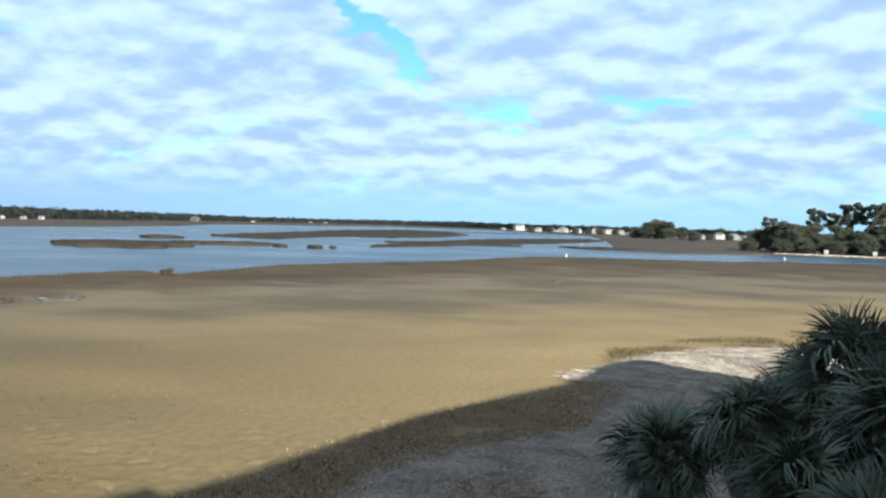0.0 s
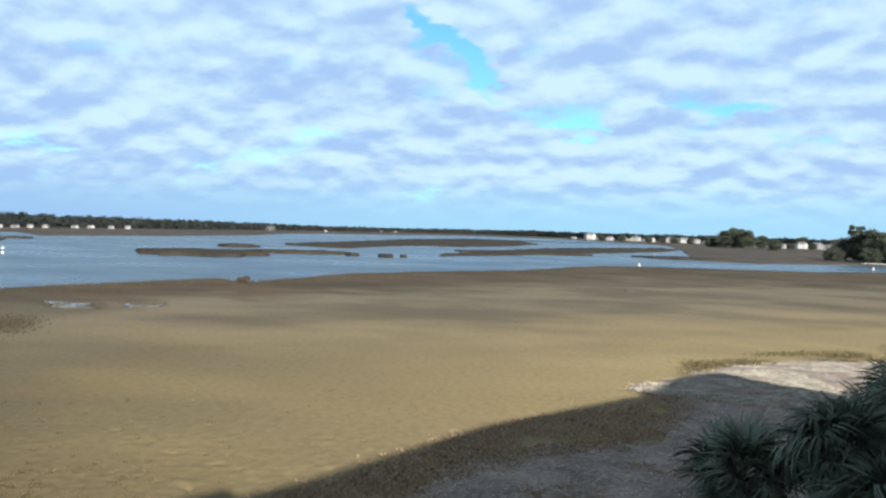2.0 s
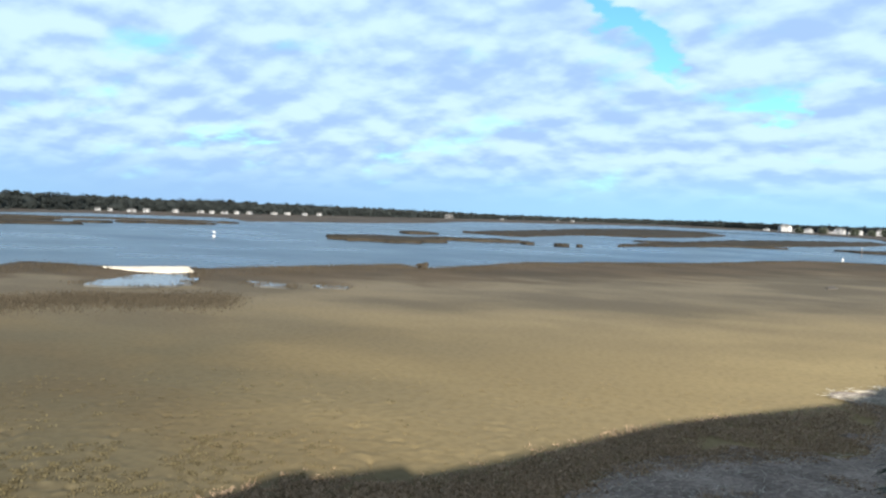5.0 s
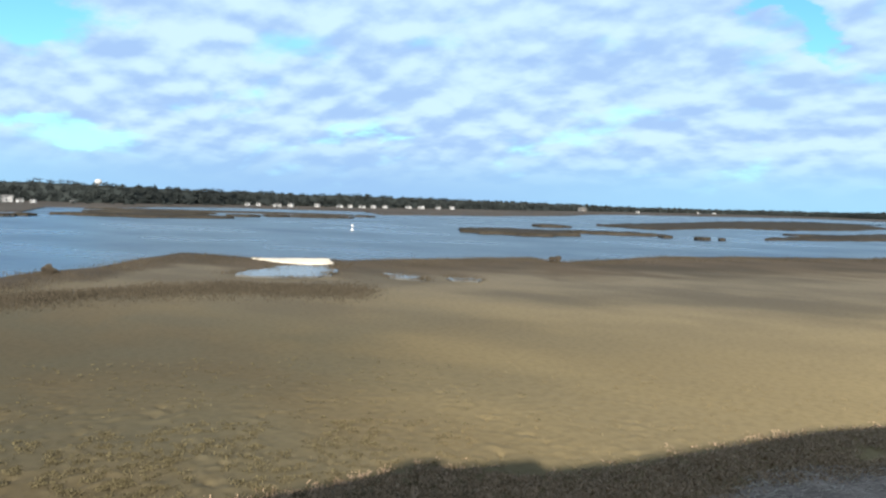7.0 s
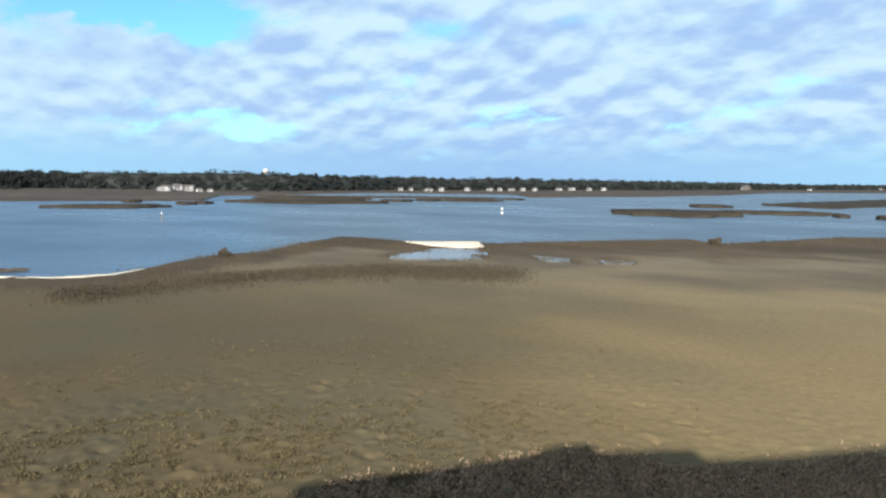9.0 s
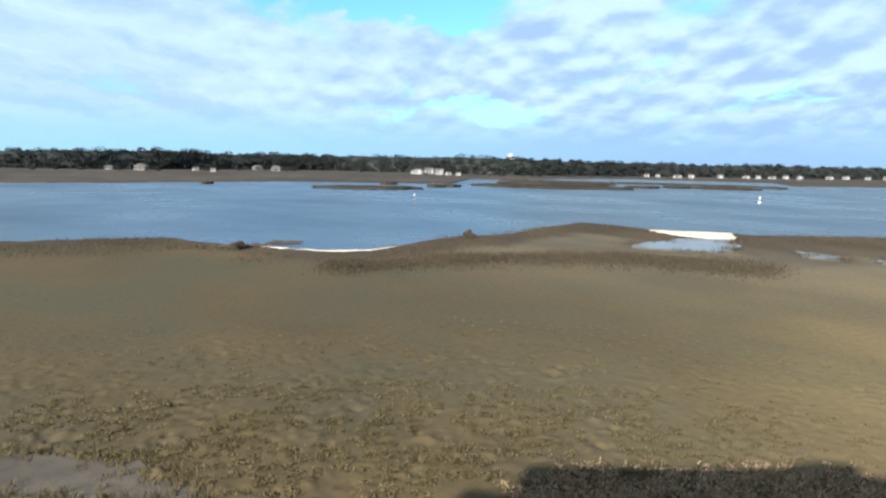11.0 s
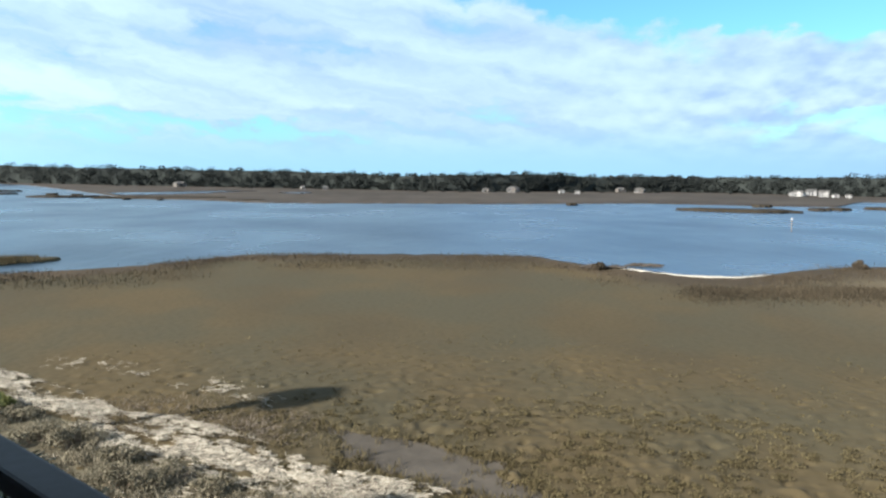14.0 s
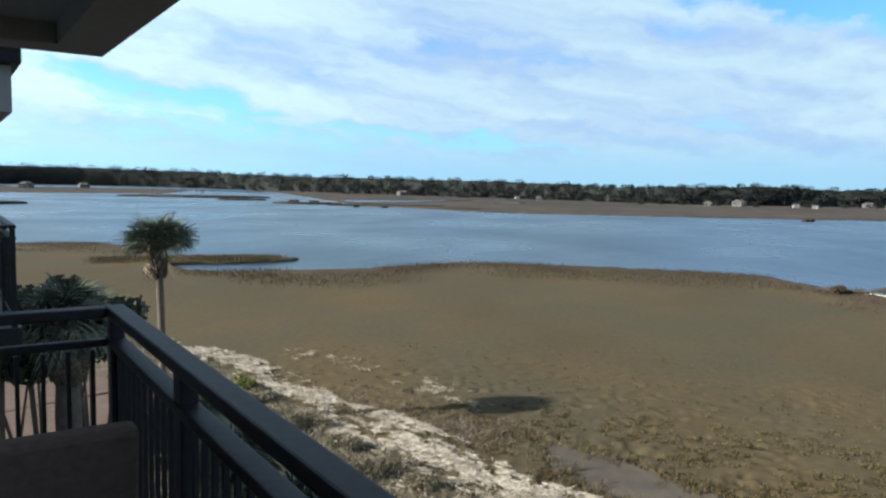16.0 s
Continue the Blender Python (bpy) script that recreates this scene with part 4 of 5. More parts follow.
def far_woods():
    """The wooded far shore: a long canopy that leans back from the water, with rounded crowns half sunk in it and frayed with leaf sprays."""
    az_t, r_t, h_t = zip(*TREE_LINE)
    local = random.Random(4)

    def front(az):
        return sum(around(az + d, az_t, r_t) for d in (-5, -2.5, 0, 2.5, 5)) / 5

    columns, az = [], -24.0
    while az < 150:
        columns.append(az)
        az += math.degrees(2.0 / front(az))
    profile = ((0.0, 0.0), (0.5, 0.3), (1.2, 0.48), (2.4, 0.62), (4.0, 0.74), (7.0, 0.83), (13.0, 0.86), (30.0, 0.8))
    verts, faces, spots, radii = [], [], [], []
    for n, az in enumerate(columns):
        r0, high, along = front(az), around(az, az_t, h_t), n * 2.0
        crown = 1 + 0.09 * noise.noise(Vector((along * 0.02, 0, 1))) + 0.08 * noise.noise(Vector((along * 0.07, 0, 4)))
        for back, rise in profile:
            verts.append(polar(az, r0 + 3 + back, high * rise * crown - (0.5 if rise == 0 else 0)))
        # shrubs at the edge, a middle storey, and tall crowns that make the skyline
        for back, rise, chance, least, most in ((0.0, 0.22, 0.44, 1.6, 2.8), (2.0, 0.48, 0.52, 2.2, 3.8), (5.0, 0.72, 0.58, 2.6, 4.2), (9.0, 0.93, 0.52, 2.6, 4.4)):
            if local.random() < chance:
                size = local.uniform(least, most) * high / 15
                tall = high * (rise + local.uniform(-0.10, 0.09)) * crown
                spots.append(polar(az + math.degrees(local.uniform(-1.5, 1.5) / r0), r0 + back + local.uniform(-1.5, 2), max(tall - 0.6 * size, 0.5)))
                radii.append(size)
        # loose bushes out on the edge of the marsh, some in front of the houses
        if local.random() < 0.16:
            size = local.uniform(0.9, 2.0)
            spots.append(polar(az, r0 - local.uniform(4, 48), size * 0.5))
            radii.append(size)
    deep = len(profile)
    for k in range(len(columns) - 1):
        for j in range(deep - 1):
            faces.append((k * deep + j, k * deep + j + 1, (k + 1) * deep + j + 1, (k + 1) * deep + j))
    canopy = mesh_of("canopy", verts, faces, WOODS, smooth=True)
    canopy.flip_normals() if canopy.polygons[4].normal.z < 0 else None
    bm = bmesh.new()
    bm.from_mesh(canopy)
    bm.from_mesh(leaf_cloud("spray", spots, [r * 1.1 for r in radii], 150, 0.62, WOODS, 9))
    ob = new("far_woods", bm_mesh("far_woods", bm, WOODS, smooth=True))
    tagged(ob, "distant dark woods, greyed as by haze, along the far shore", "woods", kind="stuff")


def leaf_cloud(name, spots, radii, per, size, mat, seed=0):
    """A crown of many small leaf sprays scattered through and over some masses."""
    local = np.random.default_rng(seed)
    centre, rad = np.repeat(np.asarray(spots, float), per, 0), np.repeat(np.asarray(radii, float), per)
    n = len(centre)
    way = local.normal(0, 1, (n, 3))
    way /= np.linalg.norm(way, axis=1, keepdims=True)
    at = centre + way * (rad * local.uniform(0.55, 1.08, n))[:, None] * [1, 1, 0.7]
    a, b = local.normal(0, 1, (n, 3)), local.normal(0, 1, (n, 3))
    s = size * local.uniform(0.6, 1.4, n)[:, None]
    a, b = a / np.linalg.norm(a, axis=1, keepdims=True) * s, b / np.linalg.norm(b, axis=1, keepdims=True) * s
    verts = np.stack([at - a, at + b * 0.6, at + a, at - b * 0.6], 1).reshape(-1, 3)
    k = np.arange(n)[:, None] * 4
    return mesh_of(name, verts, np.concatenate([k + [0, 1, 2], k + [0, 2, 3]]), mat)


far_woods()


def broad_tree(high, wide, seed, label, pine=False):
    """An evergreen with a forked trunk, limbs and a gappy crown."""
    local = random.Random(seed)
    tree = empty("tree", Matrix(), label, "tree", "trees of the near wood")
    bm = bmesh.new()
    top = high * (0.86 if pine else 0.62)
    tube(bm, [(0, 0, -0.3), (0.2, 0.1, top * 0.5), (0.1, 0.3, top)], [high * 0.022, high * 0.016, high * 0.006], 7)
    spots, radii = [], []
    for k in range(30 if pine else 72):
        a = local.uniform(0, math.tau)
        if pine:
            z, reach = high * local.uniform(0.62, 0.97), wide * local.uniform(0.1, 0.5)
            size = wide * local.uniform(0.07, 0.145)
        else:
            z, reach = high * local.uniform(0.12, 0.9), wide * local.uniform(0.12, 0.46)
            reach *= 1.15 - 0.75 * abs(z / high - 0.45)
            size = wide * local.uniform(0.13, 0.2)
        spot = (reach * math.cos(a), reach * math.sin(a), z)
        tube(bm, [(0.1, 0.1, min(z * 0.75, top)), spot], [high * 0.007, high * 0.003], 5)
        spots.append(spot)
        radii.append(size)
    part("trunk", bm_mesh("trunk", bm, BARK), tree)
    part("crown", leaf_cloud("crown", spots, radii, 230, high * 0.024, LEAF, seed), tree)
    return tree


oak = broad_tree(18, 17, 1, "broad dark evergreen oak at the water's edge")
oak2 = broad_tree(15, 15, 2, "rounded grey-green evergreen tree at the water's edge")
pine = broad_tree(27, 13, 3, "tall loblolly pine with an open flat crown", pine=True)
shrub = broad_tree(8, 9, 4, "low grey-green waxmyrtle tree by the water")
first = set()
WOOD = ((oak, -25.2, 455, 1.0), (oak, -24.4, 462, 0.86), (oak2, -23.4, 470, 0.9), (oak, -26.4, 468, 0.95), (oak2, -27.3, 452, 0.85), (oak, -28.4, 462, 0.92), (oak2, -29.6, 455, 1.0), (oak, -30.8, 462, 1.0), (oak2, -32, 450, 1.0),
        (pine, -27.0, 485, 0.95), (pine, -29.1, 480, 1.13), (pine, -30.4, 476, 1.13), (pine, -31.4, 490, 1.2), (pine, -23.9, 500, 0.8), (pine, -28.3, 500, 0.92), (shrub, -22.6, 452, 1.0), (shrub, -24.8, 438, 1.0), (shrub, -26.2, 440, 1.1),
        (shrub, -28.2, 442, 1.0), (shrub, -30.1, 444, 1.1), (oak, -33.4, 470, 1.1), (oak2, -34.8, 460, 1.1), (pine, -33.6, 480, 1.0), (oak2, -16.9, 880, 1.5), (oak, -15.7, 890, 1.15), (oak2, -18.0, 900, 1.1), (oak, -16.3, 905, 1.3), (shrub, -14.6, 900, 1.4), (shrub, -18.9, 800, 1.4), (oak2, -14.9, 920, 0.9),
        (oak, -20.6, 1120, 0.9), (oak2, -22.6, 1120, 0.9), (shrub, -12, 1200, 1.3), (shrub, -10.2, 1200, 1.3), (shrub, -6.8, 1250, 1.2), (shrub, -8.3, 1250, 1.3), (shrub, -13.2, 1200, 1.2), (shrub, -11.2, 1220, 1.1), (shrub, -19.9, 980, 0.9), (shrub, -21.3, 980, 1.0))
for n, (kind, az, r, size) in enumerate(WOOD):
    m = Matrix.Translation(polar(az, r, 0.1)) @ pose(0, 0, 0, 0, 0, 67 * n) @ Matrix.Scale(size, 4)
    if kind in first:
        copy_thing(kind, m)
    else:
        first.add(kind)
        kind.matrix_basis = m


# ---- palms ----
def fan_leaf(name, length, petiole, droop, mat, seed):
    """A costapalmate fan leaf: a bowed stalk and long folded segments in two raised halves, which arch over and hang at the tips."""
    local = random.Random(seed)
    bm = bmesh.new()
    tube(bm, [(0, 0, 0), (petiole * 0.5, 0, petiole * 0.10), (petiole, 0, 0.06)], [0.022, 0.016, 0.010], 4)
    count = 26
    for k in range(count):
        a = radians(-112 + 224 * k / (count - 1)) + local.uniform(-0.06, 0.06)
        size = length * (0.70 + 0.36 * math.cos(a * 0.7)) * local.uniform(0.82, 1.12)
        fold = 0.42 * math.sin(abs(a)) + local.uniform(-0.08, 0.08)
        ways = Vector((math.cos(a), math.sin(a) * math.cos(fold), math.sin(fold))).normalized()
        across = Vector((-math.sin(a), math.cos(a), 0))
        weak = local.uniform(0.6, 1.5) * droop
        rows = []
        for s, w in ((0.0, 0.010), (0.25, 0.028), (0.5, 0.030), (0.72, 0.022), (0.88, 0.013), (1.0, 0.002)):
            drop = -weak * length * max(0, s - 0.3) ** 1.8
            mid = Vector((petiole, 0, 0.06)) + ways * size * (s - 0.22 * weak * s ** 3) + Vector((0, 0, drop))
            rows.append((bm.verts.new(mid - across * w * length), bm.verts.new(mid + Vector((0, 0, -0.012 * length))), bm.verts.new(mid + across * w * length)))
        for low, high in zip(rows, rows[1:]):
            bm.faces.new((low[0], low[1], high[1], high[0]))
            bm.faces.new((low[1], low[2], high[2], high[1]))
    return bm_mesh(name, bm, mat)


LEAVES = [fan_leaf("leaf", 0.95, 0.75, d, FROND, s) for d, s in ((0.35, 1), (0.7, 2), (1.2, 3), (0.5, 4), (0.9, 7), (1.6, 8))]
DRY_LEAVES = [fan_leaf("leaf", 0.85, 0.6, d, DRY_FROND, s) for d, s in ((1.2, 5), (1.5, 6))]


def fan_palm(az, r, crown_z, label, leaves=44, girth=0.20, size=1.0, dry=5, lean=(0, 0), seed=0, group="fan palms below the balcony", low=-38, top=84, kinds=None):
    """A cabbage palm: booted trunk, a globe of fan leaves in a golden spiral, and a few dead ones hanging below."""
    local = random.Random(seed)
    at = polar(az, r)
    palm = empty("palm_tree", Matrix.Translation(at), label, "palm tree", group)
    bm = bmesh.new()
    levels = 12
    spots = [(lean[0] * (k / levels) ** 1.5, lean[1] * (k / levels) ** 1.5, -0.2 + (crown_z + 0.2) * k / levels) for k in range(levels + 1)]
    tube(bm, spots, [girth * (1 + 0.06 * math.sin(k * 2.3)) for k in range(levels + 1)], 10)
    part("trunk", bm_mesh("trunk", bm, PALM_BARK, smooth=True), palm)
    # old leaf bases round the top of the trunk
    bm = bmesh.new()
    for k in range(46):
        a, z = k * 2.4, crown_z - 1.25 + 1.25 * k / 46
        x, y = lean[0] + math.cos(a) * 0.20, lean[1] + math.sin(a) * 0.20
        tube(bm, [(x, y, z), (lean[0] + math.cos(a) * 0.32, lean[1] + math.sin(a) * 0.32, z + 0.26), (lean[0] + math.cos(a) * 0.36, lean[1] + math.sin(a) * 0.36, z + 0.4)], [0.075, 0.06, 0.025], 4)
    part("collar", bm_mesh("collar", bm, BOOT), palm, "rough brown stubs of old leaves")
    for k in range(leaves):
        rise = top - (top - low) * ((k + 0.5) / leaves) ** 0.85
        leaf = part("leaf", local.choice(kinds or LEAVES), palm)
        turn = k * 137.5 + local.uniform(-14, 14)
        s = size * local.uniform(0.85, 1.12)
        leaf.matrix_basis = Matrix.Translation((lean[0], lean[1], crown_z)) @ pose(0, 0, 0, local.uniform(-55, 55), -rise + local.uniform(-8, 8), turn) @ Matrix.Scale(s, 4)
    for k in range(dry):
        leaf = part("dry_leaf", local.choice(DRY_LEAVES), palm, "dead brown hanging palm leaf")
        leaf.matrix_basis = Matrix.Translation((lean[0], lean[1], crown_z - 0.25)) @ pose(0, 0, 0, local.uniform(-20, 20), 58 + local.uniform(-12, 18), local.uniform(0, 360)) @ Matrix.Scale(size, 4)
    return palm


fan_palm(-17.3, 15.5, 5.75, "dark green fan palm with drooping leaf tips", seed=11, size=0.84, dry=8)
fan_palm(-23.0, 15.0, 6.7, "dark green fan palm crowded among its neighbours", seed=12, size=0.74)
fan_palm(-26.4, 14.0, 5.9, "low dark fan palm with grey hanging leaves", seed=13, dry=9, size=0.85)
fan_palm(-29.4, 17.0, 7.6, "tall dense dark green fan palm", seed=14, size=0.95, leaves=52)
fan_palm(-32.4, 14.6, 7.0, "tall fan palm with a skirt of brown dead leaves", seed=15, dry=16, size=0.95)
fan_palm(-30.6, 12.6, 5.7, "low fan palm at the foot of the taller ones", seed=20, dry=9, size=0.85)
fan_palm(-26.0, 18.4, 6.4, "dark green fan palm standing behind the others", seed=16, size=0.85)
fan_palm(124.65, 32.7, 7.6, "tall cabbage palm with a round crown on a bare trunk", seed=17, size=1.02, dry=1, leaves=60, girth=0.15, low=-2, top=66, kinds=[LEAVES[0], LEAVES[1], LEAVES[3]], lean=(0.1, -0.1), group="palms beside the marsh")
fan_palm(131.0, 17.6, 7.2, "fan palm seen below the balcony rail", seed=18, size=0.8, girth=0.26, low=-20, group="palms beside the marsh")


def bush_thing(az, r, wide, high, label, seed, leaf=None, base=0.25, size=0.11):
    local = random.Random(seed)
    ob = empty("shrub", Matrix.Translation(polar(az, r)), label, "shrub", "shrubs below the balcony")
    spots = [(local.uniform(-wide, wide) * 0.6, local.uniform(-wide, wide) * 0.6, high * local.uniform(base, 0.88)) for _ in range(9)]
    for spot in spots:
        bm = bmesh.new()
        tube(bm, [(0, 0, -0.1), (spot[0] * 0.5, spot[1] * 0.5, spot[2] * 0.6), spot], [0.06, 0.04, 0.015], 5)
        part("stem", bm_mesh("stem", bm, BARK), ob)
    leaves = [min(wide * local.uniform(0.3, 0.5), spot[2] * 1.3) for spot in spots]
    part("foliage", leaf_cloud("foliage", spots, leaves, 420, size, leaf or LEAF, seed), ob)
    return ob


bush_thing(129.4, 20, 1.6, 8.7, "tall dark evergreen shrub beside the palms", 21, base=0.7)
bush_thing(132.4, 19.6, 1.7, 8.6, "dark evergreen shrub under the palms", 22, base=0.72)
bush_thing(135.2, 19.4, 1.8, 8.7, "dark evergreen shrub by the building's end", 23, base=0.72)
bush_thing(119.5, 37.1, 1.3, 0.45, "low yellow-green bush on the bank", 24, GREEN_LEAF)
for k, (az, r, wide, high) in enumerate(((114.2, 30.6, 1.1, 0.7), (110.8, 28.4, 1.0, 0.6), (107.4, 25.4, 1.2, 0.8), (105.0, 24.2, 0.9, 0.6), (111.6, 25.6, 1.3, 0.9), (116.6, 31.6, 1.1, 0.8), (118.0, 35.0, 1.0, 0.6))):
    bush_thing(az, r, wide, high, "low grey-olive scrub bush beside the washed-up reed", 40 + k, SCRUB_LEAF, base=0.1, size=0.045)
bush_thing(113, 13.5, 1.9, 3.6, "dark evergreen shrub at the foot of the building", 26)
bush_thing(121, 15, 2.0, 3.8, "dark evergreen shrub at the foot of the building", 27)
fan_palm(108.5, 11.0, 3.0, "low dark fan palm under the balcony rail", seed=28, size=0.85, group="palms beside the marsh")
fan_palm(119.5, 17.5, 3.6, "fan palm standing against the foot of the building", seed=30, size=0.85, group="palms beside the marsh")
fan_palm(123.2, 20, 3.9, "fan palm in the shade below the rail", seed=31, size=0.85, group="palms beside the marsh")
fan_palm(115.5, 15.5, 3.2, "low fan palm under the balcony rail", seed=29, size=0.85, group="palms beside the marsh")


# ---- far houses, towers and marks ----
def house(wide, deep, high, wall, label, hip=False, porch=True, seed=0):
    """A raised coastal house: piles, two storeys with windows and doors, a porch and a pitched roof."""
    ob = empty("house", Matrix(), label, "house", "houses on the far shore")
    lift = 2.4
    part("wall", box_mesh("wall", wall, (-wide / 2, wide / 2, -deep / 2, deep / 2, lift, lift + high)), ob)
    pile_mesh = box_mesh("stilt", PILE, (-0.2, 0.2, -0.2, 0.2, -0.5, lift))
    for x in (-0.46, -0.15, 0.15, 0.46):
        for y in (-0.44, 0.44):
            p = part("stilt", pile_mesh, ob)
            p.location = (x * wide, y * deep, 0)
    bm = bmesh.new()
    over, ridge, top = 0.6, high * 0.42 + 1.0, lift + high
    xs, ys = wide / 2 + over, deep / 2 + over
    low = [bm.verts.new(v) for v in ((-xs, -ys, top), (xs, -ys, top), (xs, ys, top), (-xs, ys, top))]
    inset = deep * 0.45 if hip else 0
    high_v = [bm.verts.new((-xs + inset, 0, top + ridge)), bm.verts.new((xs - inset, 0, top + ridge))]
    bm.faces.new((low[0], low[1], high_v[1], high_v[0]))
    bm.faces.new((low[2], low[3], high_v[0], high_v[1]))
    bm.faces.new((low[1], low[2], high_v[1]))
    bm.faces.new((low[3], low[0], high_v[0]))
    bm.faces.new(low[::-1])
    part("roof", bm_mesh("roof", bm, ROOF), ob, "grey shingle roof")
    # a gabled wing towards the water
    gx, gw = wide * 0.24, wide * 0.17
    part("wing_wall", box_mesh("wing_wall", wall, (gx - gw, gx + gw, -deep / 2 - 1.6, -deep / 2, lift, top - 0.05)), ob)
    bm = bmesh.new()
    front = [bm.verts.new(v) for v in ((gx - gw - 0.4, -deep / 2 - 2.1, top - 0.05), (gx + gw + 0.4, -deep / 2 - 2.1, top - 0.05), (gx, -deep / 2 - 2.1, top + ridge * 0.8))]
    rear = [bm.verts.new(v) for v in ((gx - gw - 0.4, -0.4, top - 0.05), (gx + gw + 0.4, -0.4, top - 0.05), (gx, -0.4, top + ridge * 0.8))]
    bm.faces.new((front[0], rear[0], rear[2], front[2]))
    bm.faces.new((rear[1], front[1], front[2], rear[2]))
    bm.faces.new((front[1], front[0], rear[0], rear[1]))
    part("wing_roof", bm_mesh("wing_roof", bm, ROOF), ob)
    part("gable", mesh_of("gable", [(gx - gw, -deep / 2 - 1.7, top - 0.05), (gx + gw, -deep / 2 - 1.7, top - 0.05), (gx, -deep / 2 - 1.7, top + ridge * 0.66)], [(0, 1, 2)], wall), ob)
    pane = box_mesh("window", GLASS, (-0.75, 0.75, -0.06, 0.03, -0.85, 0.85))
    frame_mesh = box_mesh("frame", WHITE, (-0.9, -0.75, -0.1, 0.03, -1.0, 1.0), (0.75, 0.9, -0.1, 0.03, -1.0, 1.0), (-0.75, 0.75, -0.1, 0.03, 0.85, 1.0), (-0.75, 0.75, -0.1, 0.03, -1.0, -0.85))
    count = max(3, int(wide / 2.8))
    for level in (0.27, 0.74):
        for k in range(count):
            x = (k + 0.5) / count * wide - wide / 2
            for side in (-1, 1):
                w = part("window", pane, ob)
                w.matrix_basis = pose(x, side * (deep / 2 + 0.02), lift + high * level, 0, 0, 0 if side < 0 else 180)
                part("frame", frame_mesh, w)
    if porch:
        part("porch_deck", box_mesh("porch_deck", WHITE, (-wide * 0.4, wide * 0.4, -deep / 2 - 2.4, -deep / 2, lift - 0.2, lift)), ob, "white porch deck")
        part("porch_roof", box_mesh("porch_roof", ROOF, (-wide * 0.42, wide * 0.42, -deep / 2 - 2.6, -deep / 2, lift + high * 0.47, lift + high * 0.52)), ob)
        post = box_mesh("post", WHITE, (-0.12, 0.12, -0.12, 0.12, -lift - 0.3, high * 0.47))
        for k in range(4):
            p = part("post", post, ob)
            p.location = ((k / 3 - 0.5) * wide * 0.76, -deep / 2 - 2.2, lift)
    return ob


HOUSES = [house(13, 9, 5.6, WHITE, "white two-storey beach house raised on piles", hip=False), house(17, 10, 5.2, WHITE, "long white raised house with a porch", hip=True),
          house(9, 8, 4.2, WHITE, "small white gabled house on piles", porch=False), house(15, 10, 4.8, CREAM, "tan weathered house on piles in the trees", hip=True),
          house(26, 13, 11.0, WHITE, "large white block of beach flats", hip=True, porch=False)]
PLACES = ((1, 61.5, 540, 0.6), (2, 60.7, 545, 0.8), (0, 59.9, 535, 0.6), (2, 59.2, 530, 0.75), (0, 58.4, 530, 0.75), (2, 56.0, 560, 0.6), (2, 44.2, 650, 0.8), (2, 43.4, 650, 0.8), (1, 42.0, 640, 0.95), (0, 41.0, 650, 1.0), (0, 39.0, 690, 1.0), (1, 37.3, 720, 0.9),
          (0, 36.5, 720, 0.9), (1, 35.6, 730, 0.9), (0, 34.7, 740, 1.0), (0, 33.8, 750, 1.0), (1, 32.0, 800, 1.0), (1, 31.0, 820, 1.1), (0, 29.7, 830, 1.0), (0, 28.6, 840, 1.1), (3, 18.6, 1150, 1.0), (1, 14.5, 1300, 1.0), (1, 10.2, 1650, 1.1), (1, 9.1, 1650, 1.1),
          (3, 83.9, 535, 0.6), (3, 81.8, 520, 0.85), (0, 78.1, 535, 0.8), (0, 76.9, 515, 0.75), (3, 73.7, 600, 0.75), (3, 72.3, 570, 0.8), (2, 61.9, 560, 0.8), (2, 98.0, 610, 0.7), (3, 96.3, 580, 0.6), (3, 106.9, 640, 0.9), (2, 121.8, 640, 0.6),
          (3, 133.2, 720, 1.1), (3, 129.7, 800, 1.0), (2, 125.2, 700, 0.5), (2, 122.3, 690, 0.5),
          (1, -4.7, 1400, 1.5), (0, -6.6, 1380, 1.5), (3, -8.3, 1360, 1.6), (1, -8.8, 1420, 1.4), (0, -9.9, 1380, 1.5), (1, -11.1, 1390, 1.5), (3, -12.2, 1370, 1.5), (0, -13.2, 1380, 1.4), (1, -14.2, 1360, 1.5), (4, -5.9, 1320, 0.85), (4, -7.4, 1320, 0.75), (4, -9.3, 1300, 0.95), (4, -10.4, 1320, 0.8), (4, -11.8, 1290, 0.95), (4, -12.7, 1300, 0.9), (4, -13.6, 1300, 0.8), (4, -17.9, 1050, 0.7), (4, -18.7, 1060, 0.75), (4, -19.4, 1040, 0.6), (4, -20.6, 1050, 0.85), (4, -21.6, 1050, 0.85), (4, -22.3, 1030, 0.7))
used = set()
for n, (kind, az, r, size) in enumerate(PLACES):
    m = Matrix.Translation(polar(az, r, -0.6)) @ pose(0, 0, 0, 0, 0, az + (-24, 18, 0, 31, -12)[n % 5]) @ Matrix.Scale(size * (0.85 if kind == 4 else 0.78), 4)
    if kind in used:
        copy_thing(HOUSES[kind], m)
    else:
        used.add(kind)
        HOUSES[kind].matrix_basis = m

tower = empty("water_tower", Matrix.Translation(polar(54.4, 1250, 0.2)), "white bulb-shaped water tower above the trees", "water tower")
bm = bmesh.new()
bmesh.ops.create_uvsphere(bm, u_segments=24, v_segments=14, radius=5.6, matrix=Matrix.Translation((0, 0, 20.5)) @ Matrix.Diagonal((1, 1, 0.82, 1)))
part("tank", bm_mesh("tank", bm, WHITE, smooth=True), tower)
bm = bmesh.new()
tube(bm, [(0, 0, -0.5), (0, 0, 3), (0, 0, 14), (0, 0, 17.5)], [2.4, 1.2, 1.1, 2.6], 14)
